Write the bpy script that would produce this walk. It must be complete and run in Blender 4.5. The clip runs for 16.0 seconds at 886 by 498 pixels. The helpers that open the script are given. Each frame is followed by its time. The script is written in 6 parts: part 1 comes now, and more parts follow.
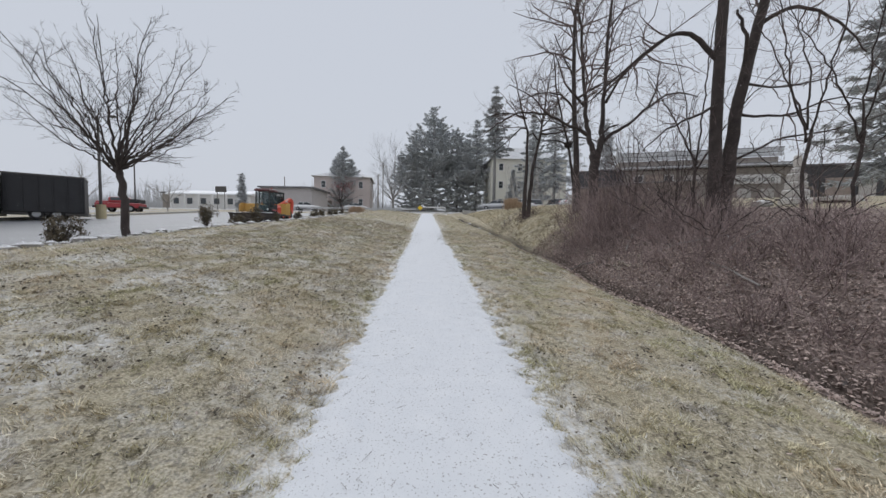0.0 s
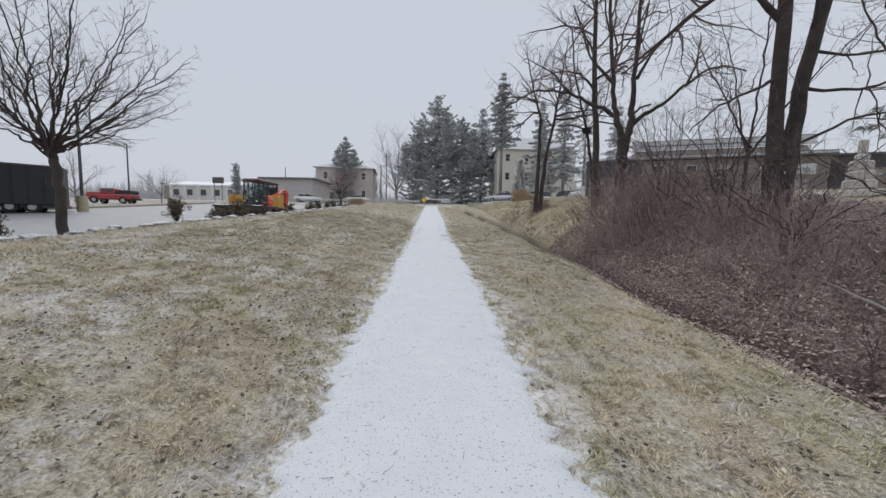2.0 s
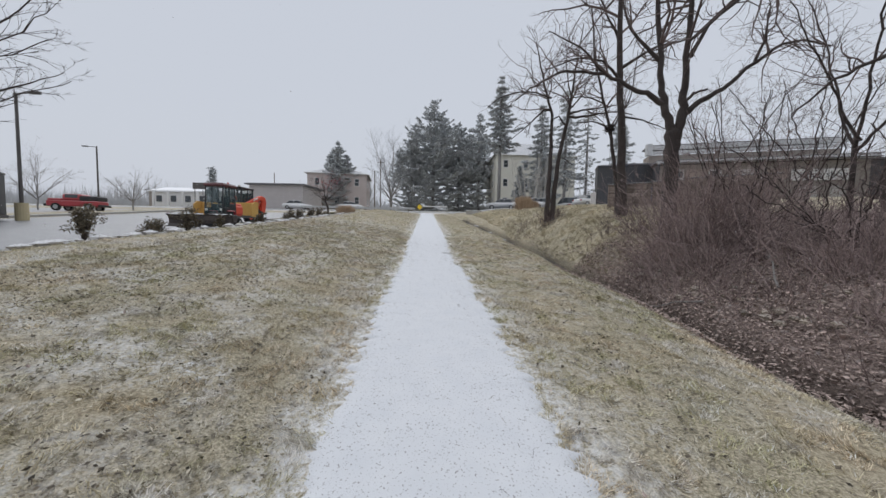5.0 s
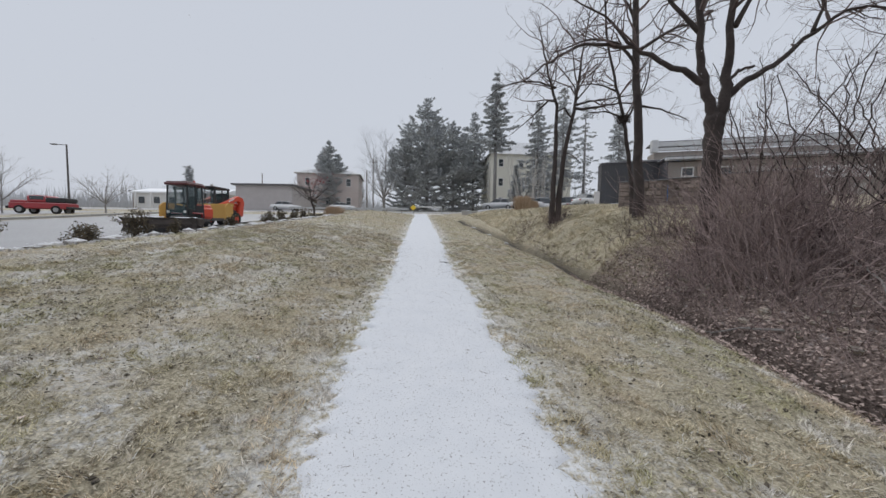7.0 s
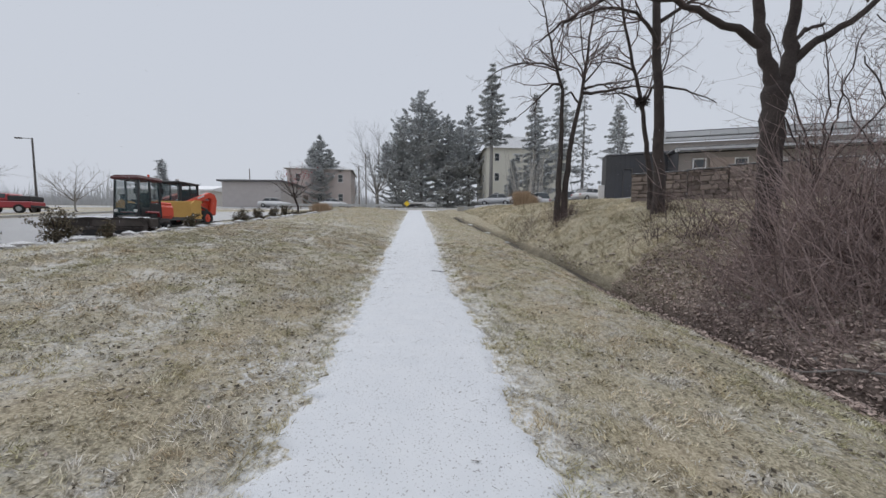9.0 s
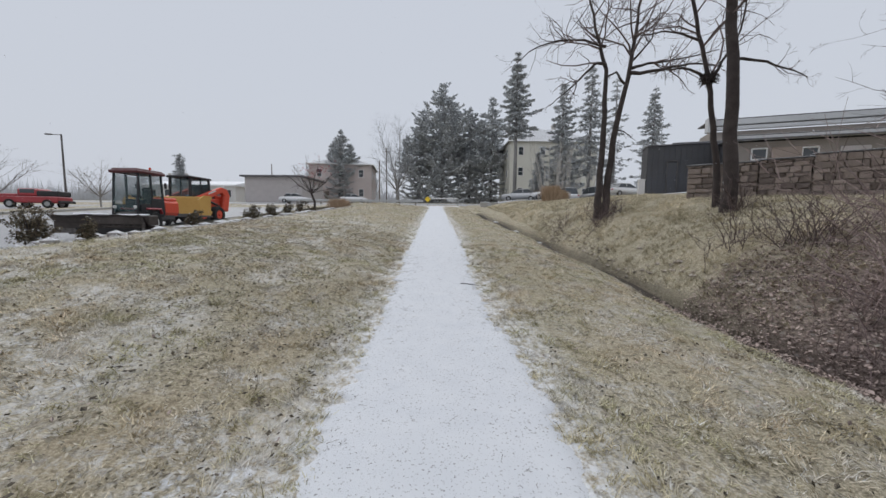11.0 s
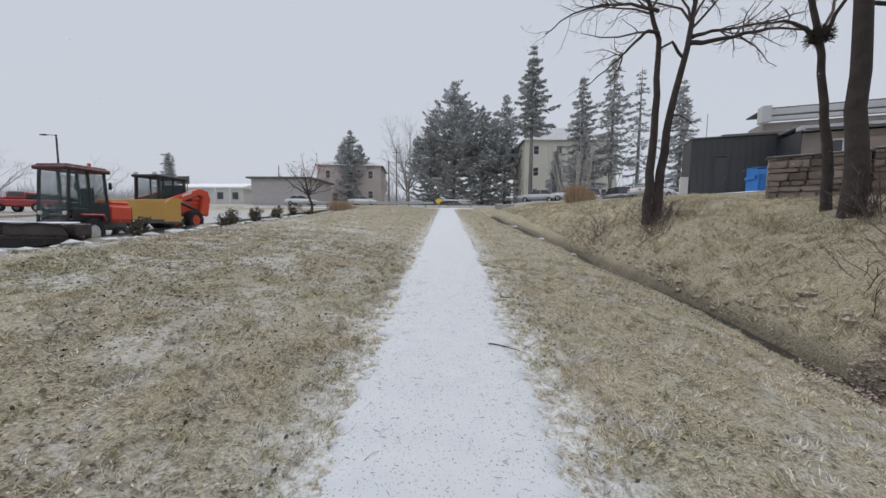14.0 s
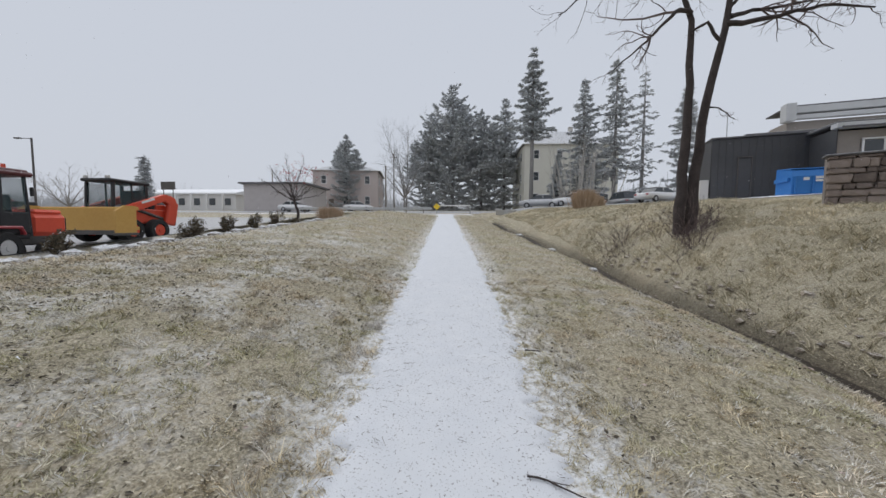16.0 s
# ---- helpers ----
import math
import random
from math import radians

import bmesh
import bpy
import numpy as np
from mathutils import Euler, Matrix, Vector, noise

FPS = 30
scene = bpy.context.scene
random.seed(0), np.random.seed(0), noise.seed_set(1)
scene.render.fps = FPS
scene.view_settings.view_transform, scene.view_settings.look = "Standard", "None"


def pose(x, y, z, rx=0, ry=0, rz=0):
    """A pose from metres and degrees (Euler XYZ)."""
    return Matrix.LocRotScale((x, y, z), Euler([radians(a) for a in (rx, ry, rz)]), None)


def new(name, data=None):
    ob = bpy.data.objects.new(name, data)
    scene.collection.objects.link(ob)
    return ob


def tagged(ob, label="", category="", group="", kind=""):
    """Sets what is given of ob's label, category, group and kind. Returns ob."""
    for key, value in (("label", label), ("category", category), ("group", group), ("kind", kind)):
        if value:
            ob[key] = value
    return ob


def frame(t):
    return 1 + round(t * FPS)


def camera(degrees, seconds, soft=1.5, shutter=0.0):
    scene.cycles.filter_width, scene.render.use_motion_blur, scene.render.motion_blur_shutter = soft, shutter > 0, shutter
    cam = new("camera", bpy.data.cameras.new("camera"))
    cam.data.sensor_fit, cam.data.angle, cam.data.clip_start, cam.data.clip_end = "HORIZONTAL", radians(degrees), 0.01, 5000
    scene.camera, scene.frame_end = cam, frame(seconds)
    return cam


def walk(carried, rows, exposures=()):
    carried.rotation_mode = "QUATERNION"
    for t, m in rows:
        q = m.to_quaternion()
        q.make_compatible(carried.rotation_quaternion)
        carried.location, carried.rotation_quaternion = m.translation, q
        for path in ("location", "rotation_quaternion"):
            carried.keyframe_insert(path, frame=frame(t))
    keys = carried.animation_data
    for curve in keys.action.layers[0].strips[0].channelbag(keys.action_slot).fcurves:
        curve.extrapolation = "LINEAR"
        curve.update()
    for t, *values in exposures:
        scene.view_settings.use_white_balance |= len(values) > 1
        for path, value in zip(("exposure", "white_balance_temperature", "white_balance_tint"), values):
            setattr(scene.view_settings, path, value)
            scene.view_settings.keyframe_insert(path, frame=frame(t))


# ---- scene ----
cam = camera(104.8, 16.0)
METRES, EYE, TILT, LEAN, TURN = 13.9, 1.66, 0.0, 0.0, 0.0
ROWS = [
    (0.0, 0.0, 0.0, 0.0, 0.05, -3.16, -0.92),
    (0.5, -0.0026, 0.0299, 0.0027, 0.28, -3.6, -1.21),
    (1.0, 0.0019, 0.0603, 0.0051, 0.18, -4.15, -0.97),
    (1.5, -0.0032, 0.0913, 0.0074, 0.89, -4.47, -1.2),
    (2.0, -0.0021, 0.1232, 0.0099, 0.79, -4.52, -1.06),
    (2.5, -0.01, 0.1552, 0.0129, 1.72, -4.7, -1.31),
    (3.0, -0.0063, 0.1901, 0.0153, 1.14, -4.74, -0.81),
    (3.5, -0.014, 0.2234, 0.0186, 1.27, -4.86, -0.92),
    (4.0, -0.013, 0.2593, 0.0225, 0.71, -4.15, -0.92),
    (6.5, -0.0308, 0.4153, 0.0337, -0.5, -3.19, -0.98),
    (7.0, -0.0252, 0.4483, 0.0364, -1.0, -3.33, -0.73),
    (7.5, -0.0309, 0.4779, 0.0386, -0.95, -3.71, -0.88),
    (8.0, -0.0259, 0.5098, 0.0415, -1.48, -3.56, -0.41),
    (8.5, -0.0296, 0.5389, 0.0429, -1.21, -3.88, -0.49),
    (9.0, -0.0197, 0.5724, 0.0453, -1.79, -4.02, -0.32),
    (11.5, -0.0335, 0.7083, 0.0554, 1.97, -4.91, -0.61),
    (12.0, -0.0313, 0.74, 0.0575, 1.92, -4.92, -0.58),
    (12.5, -0.0401, 0.769, 0.0593, 3.22, -4.83, -0.59),
    (13.0, -0.0374, 0.8012, 0.0614, 2.94, -4.51, -0.57),
    (13.5, -0.0454, 0.829, 0.0634, 3.76, -4.6, -0.5),
    (14.0, -0.0405, 0.8622, 0.0656, 3.48, -4.56, -0.49),
    (14.5, -0.0464, 0.8914, 0.0675, 3.82, -4.68, -0.45),
    (15.0, -0.0432, 0.9238, 0.07, 3.21, -4.3, -0.21),
    (15.5, -0.051, 0.9511, 0.0732, 3.44, -4.18, -0.2),
    (16.0, -0.0485, 0.9837, 0.0764, 3.22, -3.7, -0.29),
]
walk(cam, [(t, pose(0, 0, EYE, TILT, LEAN, TURN) @ pose(METRES * x, METRES * y, METRES * z, 90 + pitch, roll, yaw)) for t, x, y, z, yaw, pitch, roll in ROWS])

# ---- world and light: a flat overcast sky in falling snow ----
world = bpy.data.worlds.new("overcast")
scene.world = world
world.use_nodes = True
wn, wl = world.node_tree.nodes, world.node_tree.links
sky = wn.new("ShaderNodeTexSky")
sky.sky_type, sky.sun_disc = "NISHITA", False
sky.sun_elevation, sky.sun_rotation = radians(52), radians(200)
sky.air_density, sky.dust_density = 2.0, 6.0
cloud = wn.new("ShaderNodeMix")
cloud.data_type = "RGBA"
cloud.inputs["Factor"].default_value = 0.93
cloud.inputs["B"].default_value = (5.75, 6.10, 6.85, 1)
wl.new(sky.outputs[0], cloud.inputs["A"])
wl.new(cloud.outputs["Result"], wn["Background"].inputs["Color"])
wn["Background"].inputs["Strength"].default_value = 0.105
sun = new("sun", bpy.data.lights.new("sun", "SUN"))
sun.data.energy, sun.data.angle, sun.data.color = 1.5, radians(85), (1.0, 0.985, 0.96)
sun.matrix_world = pose(0, 0, 60) @ pose(0, 0, 0, 38, 0, 200)


# ---- materials ----
def surf(name, c1, c2, scale=8.0, rough=0.8, bump=0.15, metal=0.0, fine=None, vary=0.0, island=0.0, spec=0.4, dust=0.0, trans=0.0):
    """A two-scale mottled surface. vary: spread by object, island: spread by piece, dust: share of lying snow on what faces up."""
    m = bpy.data.materials.new(name)
    m.use_nodes = True
    n, l = m.node_tree.nodes, m.node_tree.links
    b = n["Principled BSDF"]
    co = n.new("ShaderNodeTexCoord")
    big, small = n.new("ShaderNodeTexNoise"), n.new("ShaderNodeTexNoise")
    big.inputs["Scale"].default_value, big.inputs["Detail"].default_value = scale * 0.22, 3
    small.inputs["Scale"].default_value, small.inputs["Detail"].default_value = (fine or scale * 3), 4
    for q in (big, small):
        l.new(co.outputs["Object"], q.inputs["Vector"])
    add = n.new("ShaderNodeMath")
    add.operation = "MULTIPLY_ADD"
    add.inputs[1].default_value = 0.55
    l.new(small.outputs["Fac"], add.inputs[0])
    half = n.new("ShaderNodeMath")
    half.operation = "MULTIPLY_ADD"
    half.inputs[1].default_value, half.inputs[2].default_value = 0.9, -0.22
    l.new(big.outputs["Fac"], half.inputs[0])
    l.new(half.outputs[0], add.inputs[2])
    fac = add.outputs[0]
    for amount, node, out in ((vary, "ShaderNodeObjectInfo", "Random"), (island, "ShaderNodeNewGeometry", "Random Per Island")):
        if amount:
            src = n.new(node)
            sp = n.new("ShaderNodeMath")
            sp.operation = "MULTIPLY_ADD"
            sp.inputs[1].default_value = amount
            l.new(src.outputs[out], sp.inputs[0])
            sub = n.new("ShaderNodeMath")
            sub.operation = "SUBTRACT"
            sub.inputs[1].default_value = amount / 2
            l.new(fac, sub.inputs[0])
            l.new(sub.outputs[0], sp.inputs[2])
            fac = sp.outputs[0]
    mix = n.new("ShaderNodeMix")
    mix.data_type, mix.clamp_factor = "RGBA", True
    mix.inputs["A"].default_value, mix.inputs["B"].default_value = (*c1, 1), (*c2, 1)
    l.new(fac, mix.inputs["Factor"])
    colour = mix.outputs["Result"]
    if dust:
        geo, sep = n.new("ShaderNodeNewGeometry"), n.new("ShaderNodeSeparateXYZ")
        l.new(geo.outputs["Normal"], sep.inputs[0])
        up = n.new("ShaderNodeMapRange")
        up.inputs["From Min"].default_value, up.inputs["From Max"].default_value = 0.35, 0.9
        up.inputs["To Max"].default_value = dust
        l.new(sep.outputs["Z"], up.inputs["Value"])
        patch = n.new("ShaderNodeMath")
        patch.operation = "MULTIPLY"
        lay = n.new("ShaderNodeMapRange")
        lay.inputs["From Min"].default_value, lay.inputs["From Max"].default_value = 0.3, 0.6
        l.new(small.outputs["Fac"], lay.inputs["Value"])
        l.new(lay.outputs["Result"], patch.inputs[0])
        l.new(up.outputs["Result"], patch.inputs[1])
        white = n.new("ShaderNodeMix")
        white.data_type = "RGBA"
        white.inputs["B"].default_value = (0.82, 0.84, 0.87, 1)
        l.new(colour, white.inputs["A"])
        l.new(patch.outputs[0], white.inputs["Factor"])
        colour = white.outputs["Result"]
    l.new(colour, b.inputs["Base Color"])
    b.inputs["Roughness"].default_value, b.inputs["Metallic"].default_value = rough, metal
    b.inputs["Specular IOR Level"].default_value = spec
    if bump:
        bp = n.new("ShaderNodeBump")
        bp.inputs["Strength"].default_value, bp.inputs["Distance"].default_value = bump, 0.02
        l.new(small.outputs["Fac"], bp.inputs["Height"])
        l.new(bp.outputs[0], b.inputs["Normal"])
    return m


def clear(name, tint, rough=0.05, alpha=0.35):
    m = bpy.data.materials.new(name)
    m.use_nodes = True
    b = m.node_tree.nodes["Principled BSDF"]
    b.inputs["Base Color"].default_value = (*tint, 1)
    b.inputs["Roughness"].default_value, b.inputs["Alpha"].default_value = rough, alpha
    b.inputs["Specular IOR Level"].default_value = 0.6
    return m


def ground_material():
    """Winter turf: olive and straw blades, thin lying snow in patches; leaf litter by the 'zone' attribute."""
    m = bpy.data.materials.new("winter_turf")
    m.use_nodes = True
    n, l = m.node_tree.nodes, m.node_tree.links
    b = n["Principled BSDF"]
    co = n.new("ShaderNodeTexCoord")

    def tex(scale, detail=4, rough=0.6, dist=0.0):
        q = n.new("ShaderNodeTexNoise")
        q.inputs["Scale"].default_value, q.inputs["Detail"].default_value = scale, detail
        q.inputs["Roughness"].default_value, q.inputs["Distortion"].default_value = rough, dist
        l.new(co.outputs["Object"], q.inputs["Vector"])
        return q.outputs["Fac"]

    def ramp(v, lo, hi, top=1.0):
        q = n.new("ShaderNodeMapRange")
        q.inputs["From Min"].default_value, q.inputs["From Max"].default_value, q.inputs["To Max"].default_value = lo, hi, top
        l.new(v, q.inputs["Value"])
        return q.outputs["Result"]

    def mixc(f, a, c):
        q = n.new("ShaderNodeMix")
        q.data_type, q.clamp_factor = "RGBA", True
        l.new(f, q.inputs["Factor"])
        for s, v in (("A", a), ("B", c)):
            if isinstance(v, tuple):
                q.inputs[s].default_value = (*v, 1)
            else:
                l.new(v, q.inputs[s])
        return q.outputs["Result"]

    def times(a, c):
        q = n.new("ShaderNodeMath")
        q.operation = "MULTIPLY"
        l.new(a, q.inputs[0])
        l.new(c, q.inputs[1])
        return q.outputs[0]

    fine, mid, wide = tex(55), tex(7, 5, 0.65), tex(0.55, 4)
    turf = mixc(ramp(fine, 0.35, 0.65), (0.21, 0.19, 0.13), (0.56, 0.505, 0.39))
    turf = mixc(ramp(tex(17, 4, 0.6, 0.3), 0.52, 0.66, 0.75), turf, (0.10, 0.085, 0.062))
    turf = mixc(ramp(wide, 0.50, 0.72, 0.38), turf, mixc(ramp(mid, 0.3, 0.7), (0.42, 0.33, 0.225), (0.60, 0.50, 0.36)))
    zone = n.new("ShaderNodeAttribute")
    zone.attribute_name = "zone"
    sep = n.new("ShaderNodeSeparateColor")
    l.new(zone.outputs["Color"], sep.inputs[0])
    litter = mixc(ramp(tex(22, 5, 0.7), 0.35, 0.65), (0.10, 0.077, 0.07), (0.42, 0.34, 0.31))
    litter = mixc(ramp(tex(9, 4), 0.60, 0.70, 0.6), litter, (0.55, 0.53, 0.53))
    snow = times(times(ramp(tex(16, 5, 0.7, 0.6), 0.46, 0.62), ramp(tex(1.3, 4), 0.49, 0.70)), zone.outputs["Alpha"])
    turf = mixc(snow, turf, (0.74, 0.76, 0.79))
    edge = times(ramp(tex(14, 5, 0.75), 0.38, 0.58), sep.outputs["Green"])
    turf = mixc(edge, turf, (0.78, 0.80, 0.83))
    col = mixc(sep.outputs["Red"], turf, litter)
    col = mixc(times(sep.outputs["Blue"], ramp(tex(30, 3), 0.15, 0.5)), col, (0.045, 0.036, 0.030))
    l.new(col, b.inputs["Base Color"])
    b.inputs["Roughness"].default_value, b.inputs["Specular IOR Level"].default_value = 0.95, 0.15
    bp = n.new("ShaderNodeBump")
    bp.inputs["Strength"].default_value, bp.inputs["Distance"].default_value = 0.7, 0.03
    l.new(fine, bp.inputs["Height"])
    l.new(bp.outputs[0], b.inputs["Normal"])
    return m


def blade_material():
    """Winter grass blades: olive, straw and frost-bleached, in patches."""
    m = bpy.data.materials.new("grass_blade")
    m.use_nodes = True
    n, l = m.node_tree.nodes, m.node_tree.links
    b = n["Principled BSDF"]
    co, geo = n.new("ShaderNodeTexCoord"), n.new("ShaderNodeNewGeometry")

    def mixed(fac, a, c):
        q = n.new("ShaderNodeMix")
        q.data_type = "RGBA"
        l.new(fac, q.inputs["Factor"])
        for s, v in (("A", a), ("B", c)):
            if isinstance(v, tuple):
                q.inputs[s].default_value = (*v, 1)
            else:
                l.new(v, q.inputs[s])
        return q.outputs["Result"]

    def patch(scale, lo, hi, detail=4):
        q, r = n.new("ShaderNodeTexNoise"), n.new("ShaderNodeMapRange")
        q.inputs["Scale"].default_value, q.inputs["Detail"].default_value = scale, detail
        l.new(co.outputs["Object"], q.inputs["Vector"])
        r.inputs["From Min"].default_value, r.inputs["From Max"].default_value = lo, hi
        l.new(q.outputs["Fac"], r.inputs["Value"])
        return r.outputs["Result"]

    piece = geo.outputs["Random Per Island"]
    olive = mixed(piece, (0.20, 0.19, 0.10), (0.72, 0.68, 0.46))
    straw = mixed(piece, (0.30, 0.24, 0.17), (0.90, 0.79, 0.60))
    frost = mixed(piece, (0.36, 0.33, 0.29), (0.90, 0.87, 0.82))
    col = mixed(patch(0.8, 0.42, 0.60), olive, straw)
    col = mixed(patch(2.6, 0.48, 0.64, 5), col, frost)
    l.new(col, b.inputs["Base Color"])
    b.inputs["Roughness"].default_value, b.inputs["Specular IOR Level"].default_value = 0.9, 0.2
    return m


def snow_path_material():
    """Thin fresh snow on crushed stone: white, with dark grit showing through."""
    m = bpy.data.materials.new("snow_on_gravel")
    m.use_nodes = True
    n, l = m.node_tree.nodes, m.node_tree.links
    b = n["Principled BSDF"]
    co = n.new("ShaderNodeTexCoord")
    outs = []
    for s, d in ((64, 6), (4, 4), (130, 2)):
        q = n.new("ShaderNodeTexNoise")
        q.inputs["Scale"].default_value, q.inputs["Detail"].default_value = s, d
        l.new(co.outputs["Object"], q.inputs["Vector"])
        outs.append(q.outputs["Fac"])
    tone = n.new("ShaderNodeMix")
    tone.data_type = "RGBA"
    tone.inputs["A"].default_value, tone.inputs["B"].default_value = (0.59, 0.615, 0.655, 1), (0.69, 0.705, 0.73, 1)
    l.new(outs[1], tone.inputs["Factor"])
    grit = n.new("ShaderNodeMapRange")
    grit.inputs["From Min"].default_value, grit.inputs["From Max"].default_value = 0.595, 0.69
    grit.inputs["To Max"].default_value = 0.7
    l.new(outs[0], grit.inputs["Value"])
    dark = n.new("ShaderNodeMix")
    dark.data_type = "RGBA"
    dark.inputs["B"].default_value = (0.13, 0.12, 0.115, 1)
    l.new(tone.outputs["Result"], dark.inputs["A"])
    l.new(grit.outputs["Result"], dark.inputs["Factor"])
    l.new(dark.outputs["Result"], b.inputs["Base Color"])
    b.inputs["Roughness"].default_value, b.inputs["Specular IOR Level"].default_value = 0.9, 0.2
    bp = n.new("ShaderNodeBump")
    bp.inputs["Strength"].default_value, bp.inputs["Distance"].default_value = 0.5, 0.012
    l.new(outs[2], bp.inputs["Height"])
    l.new(bp.outputs[0], b.inputs["Normal"])
    return m


TURF, SNOW_PATH = ground_material(), snow_path_material()
BLADE = blade_material()
BANK_BLADE = surf("rough_bank_grass", (0.25, 0.225, 0.15), (0.88, 0.80, 0.62), 2.5, 0.9, 0, island=0.8)
# dark bits and straws; in the turf also painted shade between tufts
DEBRIS_SHADE = surf("dark_debris_and_shade", (0.03, 0.026, 0.02), (0.15, 0.125, 0.095), 3, 0.9, 0, island=1.0)
THATCH = surf("matted_thatch", (0.13, 0.115, 0.075), (0.66, 0.61, 0.50), 3, 0.95, 0, island=0.9)
MUD = surf("wet_mud", (0.020, 0.017, 0.013), (0.07, 0.056, 0.044), 6, 0.75, 0.6, spec=0.2)
CLOD = surf("crumbled_soil", (0.15, 0.125, 0.095), (0.46, 0.40, 0.33), 9, 0.95, 0.6, island=0.9, dust=0.25)
FROST_BLADE = surf("frosted_blade", (0.50, 0.49, 0.45), (0.84, 0.84, 0.82), 2, 0.9, 0, island=0.9)
DRY = surf("dry_grass", (0.30, 0.215, 0.14), (0.60, 0.47, 0.35), 3, 0.9, 0, island=0.8)
LEAF = surf("dead_leaf", (0.11, 0.082, 0.075), (0.62, 0.505, 0.455), 3, 0.9, 0, island=1.0)
BARK = surf("grey_brown_bark", (0.020, 0.017, 0.017), (0.098, 0.08, 0.075), 14, 0.95, 0.9, fine=30)
# pale wood of fallen branches; on far trees it paints in haze
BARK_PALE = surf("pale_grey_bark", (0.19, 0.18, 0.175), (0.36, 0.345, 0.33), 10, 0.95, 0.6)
# conifer bark paled to grey: distance haze put into the base colour
FAR_BARK = surf("hazed_conifer_bark", (0.22, 0.215, 0.21), (0.36, 0.35, 0.345), 10, 0.95, 0.4)
STEM_PALE = surf("bleached_stem_bark", (0.36, 0.34, 0.31), (0.58, 0.55, 0.51), 10, 0.95, 0.4)
TWIG = surf("twig_bark", (0.06, 0.046, 0.044), (0.20, 0.155, 0.148), 6, 0.9, 0, island=0.5)
BRUSH = surf("red_brown_brush", (0.12, 0.088, 0.086), (0.43, 0.34, 0.325), 4, 0.9, 0, island=0.9)
# light frost plus painted haze: needles far paler than their own green
NEEDLE = surf("hazed_frosty_needles", (0.31, 0.327, 0.332), (0.55, 0.57, 0.58), 1.5, 0.85, 0, island=0.8)
FROST = surf("snow_on_needles", (0.60, 0.62, 0.65), (0.80, 0.82, 0.85), 2, 0.9, 0, island=0.5)
EVERGREEN = surf("shrub_leaves", (0.05, 0.047, 0.032), (0.19, 0.15, 0.10), 3, 0.8, 0, island=0.9)
# bluish pale twigs: haze of distance painted into the colour
FAR_TWIG = surf("hazed_far_twigs", (0.36, 0.37, 0.39), (0.54, 0.555, 0.58), 0.1, 0.9, 0, island=0.7)
SNOW = surf("lying_snow", (0.78, 0.80, 0.84), (0.88, 0.89, 0.91), 5, 0.9, 0.3)
ASPHALT = surf("wet_asphalt_with_snow", (0.060, 0.062, 0.068), (0.16, 0.165, 0.18), 3, 0.45, 0.3, fine=40, dust=0.22)
ROAD = surf("road_asphalt", (0.06, 0.06, 0.065), (0.14, 0.14, 0.15), 2, 0.6, 0.3, fine=40, dust=0.5)
CONCRETE = surf("concrete", (0.32, 0.31, 0.29), (0.46, 0.45, 0.43), 5, 0.9, 0.3, dust=0.5)
ROCK = surf("edging_rock", (0.16, 0.15, 0.14), (0.38, 0.36, 0.34), 4, 0.9, 0.5, vary=0.5, dust=0.95)
STONE = surf("brown_fieldstone", (0.13, 0.105, 0.093), (0.36, 0.30, 0.265), 5, 0.9, 0.6, vary=1.0)
MORTAR = surf("grey_mortar", (0.19, 0.165, 0.15), (0.29, 0.26, 0.235), 10, 0.95, 0.4)
PALE_STONE = surf("cut_pale_stone", (0.42, 0.40, 0.38), (0.62, 0.60, 0.57), 4, 0.9, 0.5, vary=0.4, dust=0.6)
DARK_SIDING = surf("dark_metal_siding", (0.048, 0.049, 0.054), (0.085, 0.086, 0.092), 3, 0.6, 0.1)
TAUPE = surf("taupe_render", (0.25, 0.225, 0.205), (0.34, 0.31, 0.285), 2, 0.9, 0.15)
WHITE = surf("white_paint", (0.66, 0.66, 0.66), (0.78, 0.78, 0.78), 3, 0.6, 0.05)
FASCIA = surf("weathered_white_fascia", (0.42, 0.43, 0.44), (0.60, 0.61, 0.62), 1.2, 0.7, 0.1, dust=0.6)
ROOFING = surf("roof_edge", (0.10, 0.10, 0.105), (0.2, 0.2, 0.21), 3, 0.8, 0.1, dust=0.95)
# cream lightened further to paint in the haze before the far house
CREAM = surf("hazed_cream_stucco", (0.60, 0.595, 0.53), (0.72, 0.71, 0.65), 1.2, 0.9, 0.1)
SHINGLE = surf("snowy_shingles", (0.22, 0.225, 0.235), (0.36, 0.365, 0.375), 3, 0.9, 0.3, dust=0.8)
# brick greyed and lightened: the far store's haze is in this colour
BRICK = surf("hazed_brick", (0.42, 0.39, 0.385), (0.54, 0.51, 0.50), 6, 0.9, 0.3)
ORANGE = surf("orange_red_paint", (0.60, 0.068, 0.035), (0.74, 0.105, 0.055), 4, 0.42, 0.03)
RED = surf("red_paint", (0.30, 0.034, 0.042), (0.42, 0.06, 0.07), 3, 0.4, 0.03, dust=0.4)
YELLOW = surf("worn_yellow_paint", (0.50, 0.28, 0.065), (0.66, 0.41, 0.13), 5, 0.65, 0.15)
SIGN_YELLOW = surf("sign_yellow", (0.75, 0.52, 0.03), (0.82, 0.60, 0.06), 4, 0.5, 0)
BLUE = surf("blue_dumpster_paint", (0.020, 0.14, 0.44), (0.045, 0.22, 0.56), 4, 0.55, 0.1)
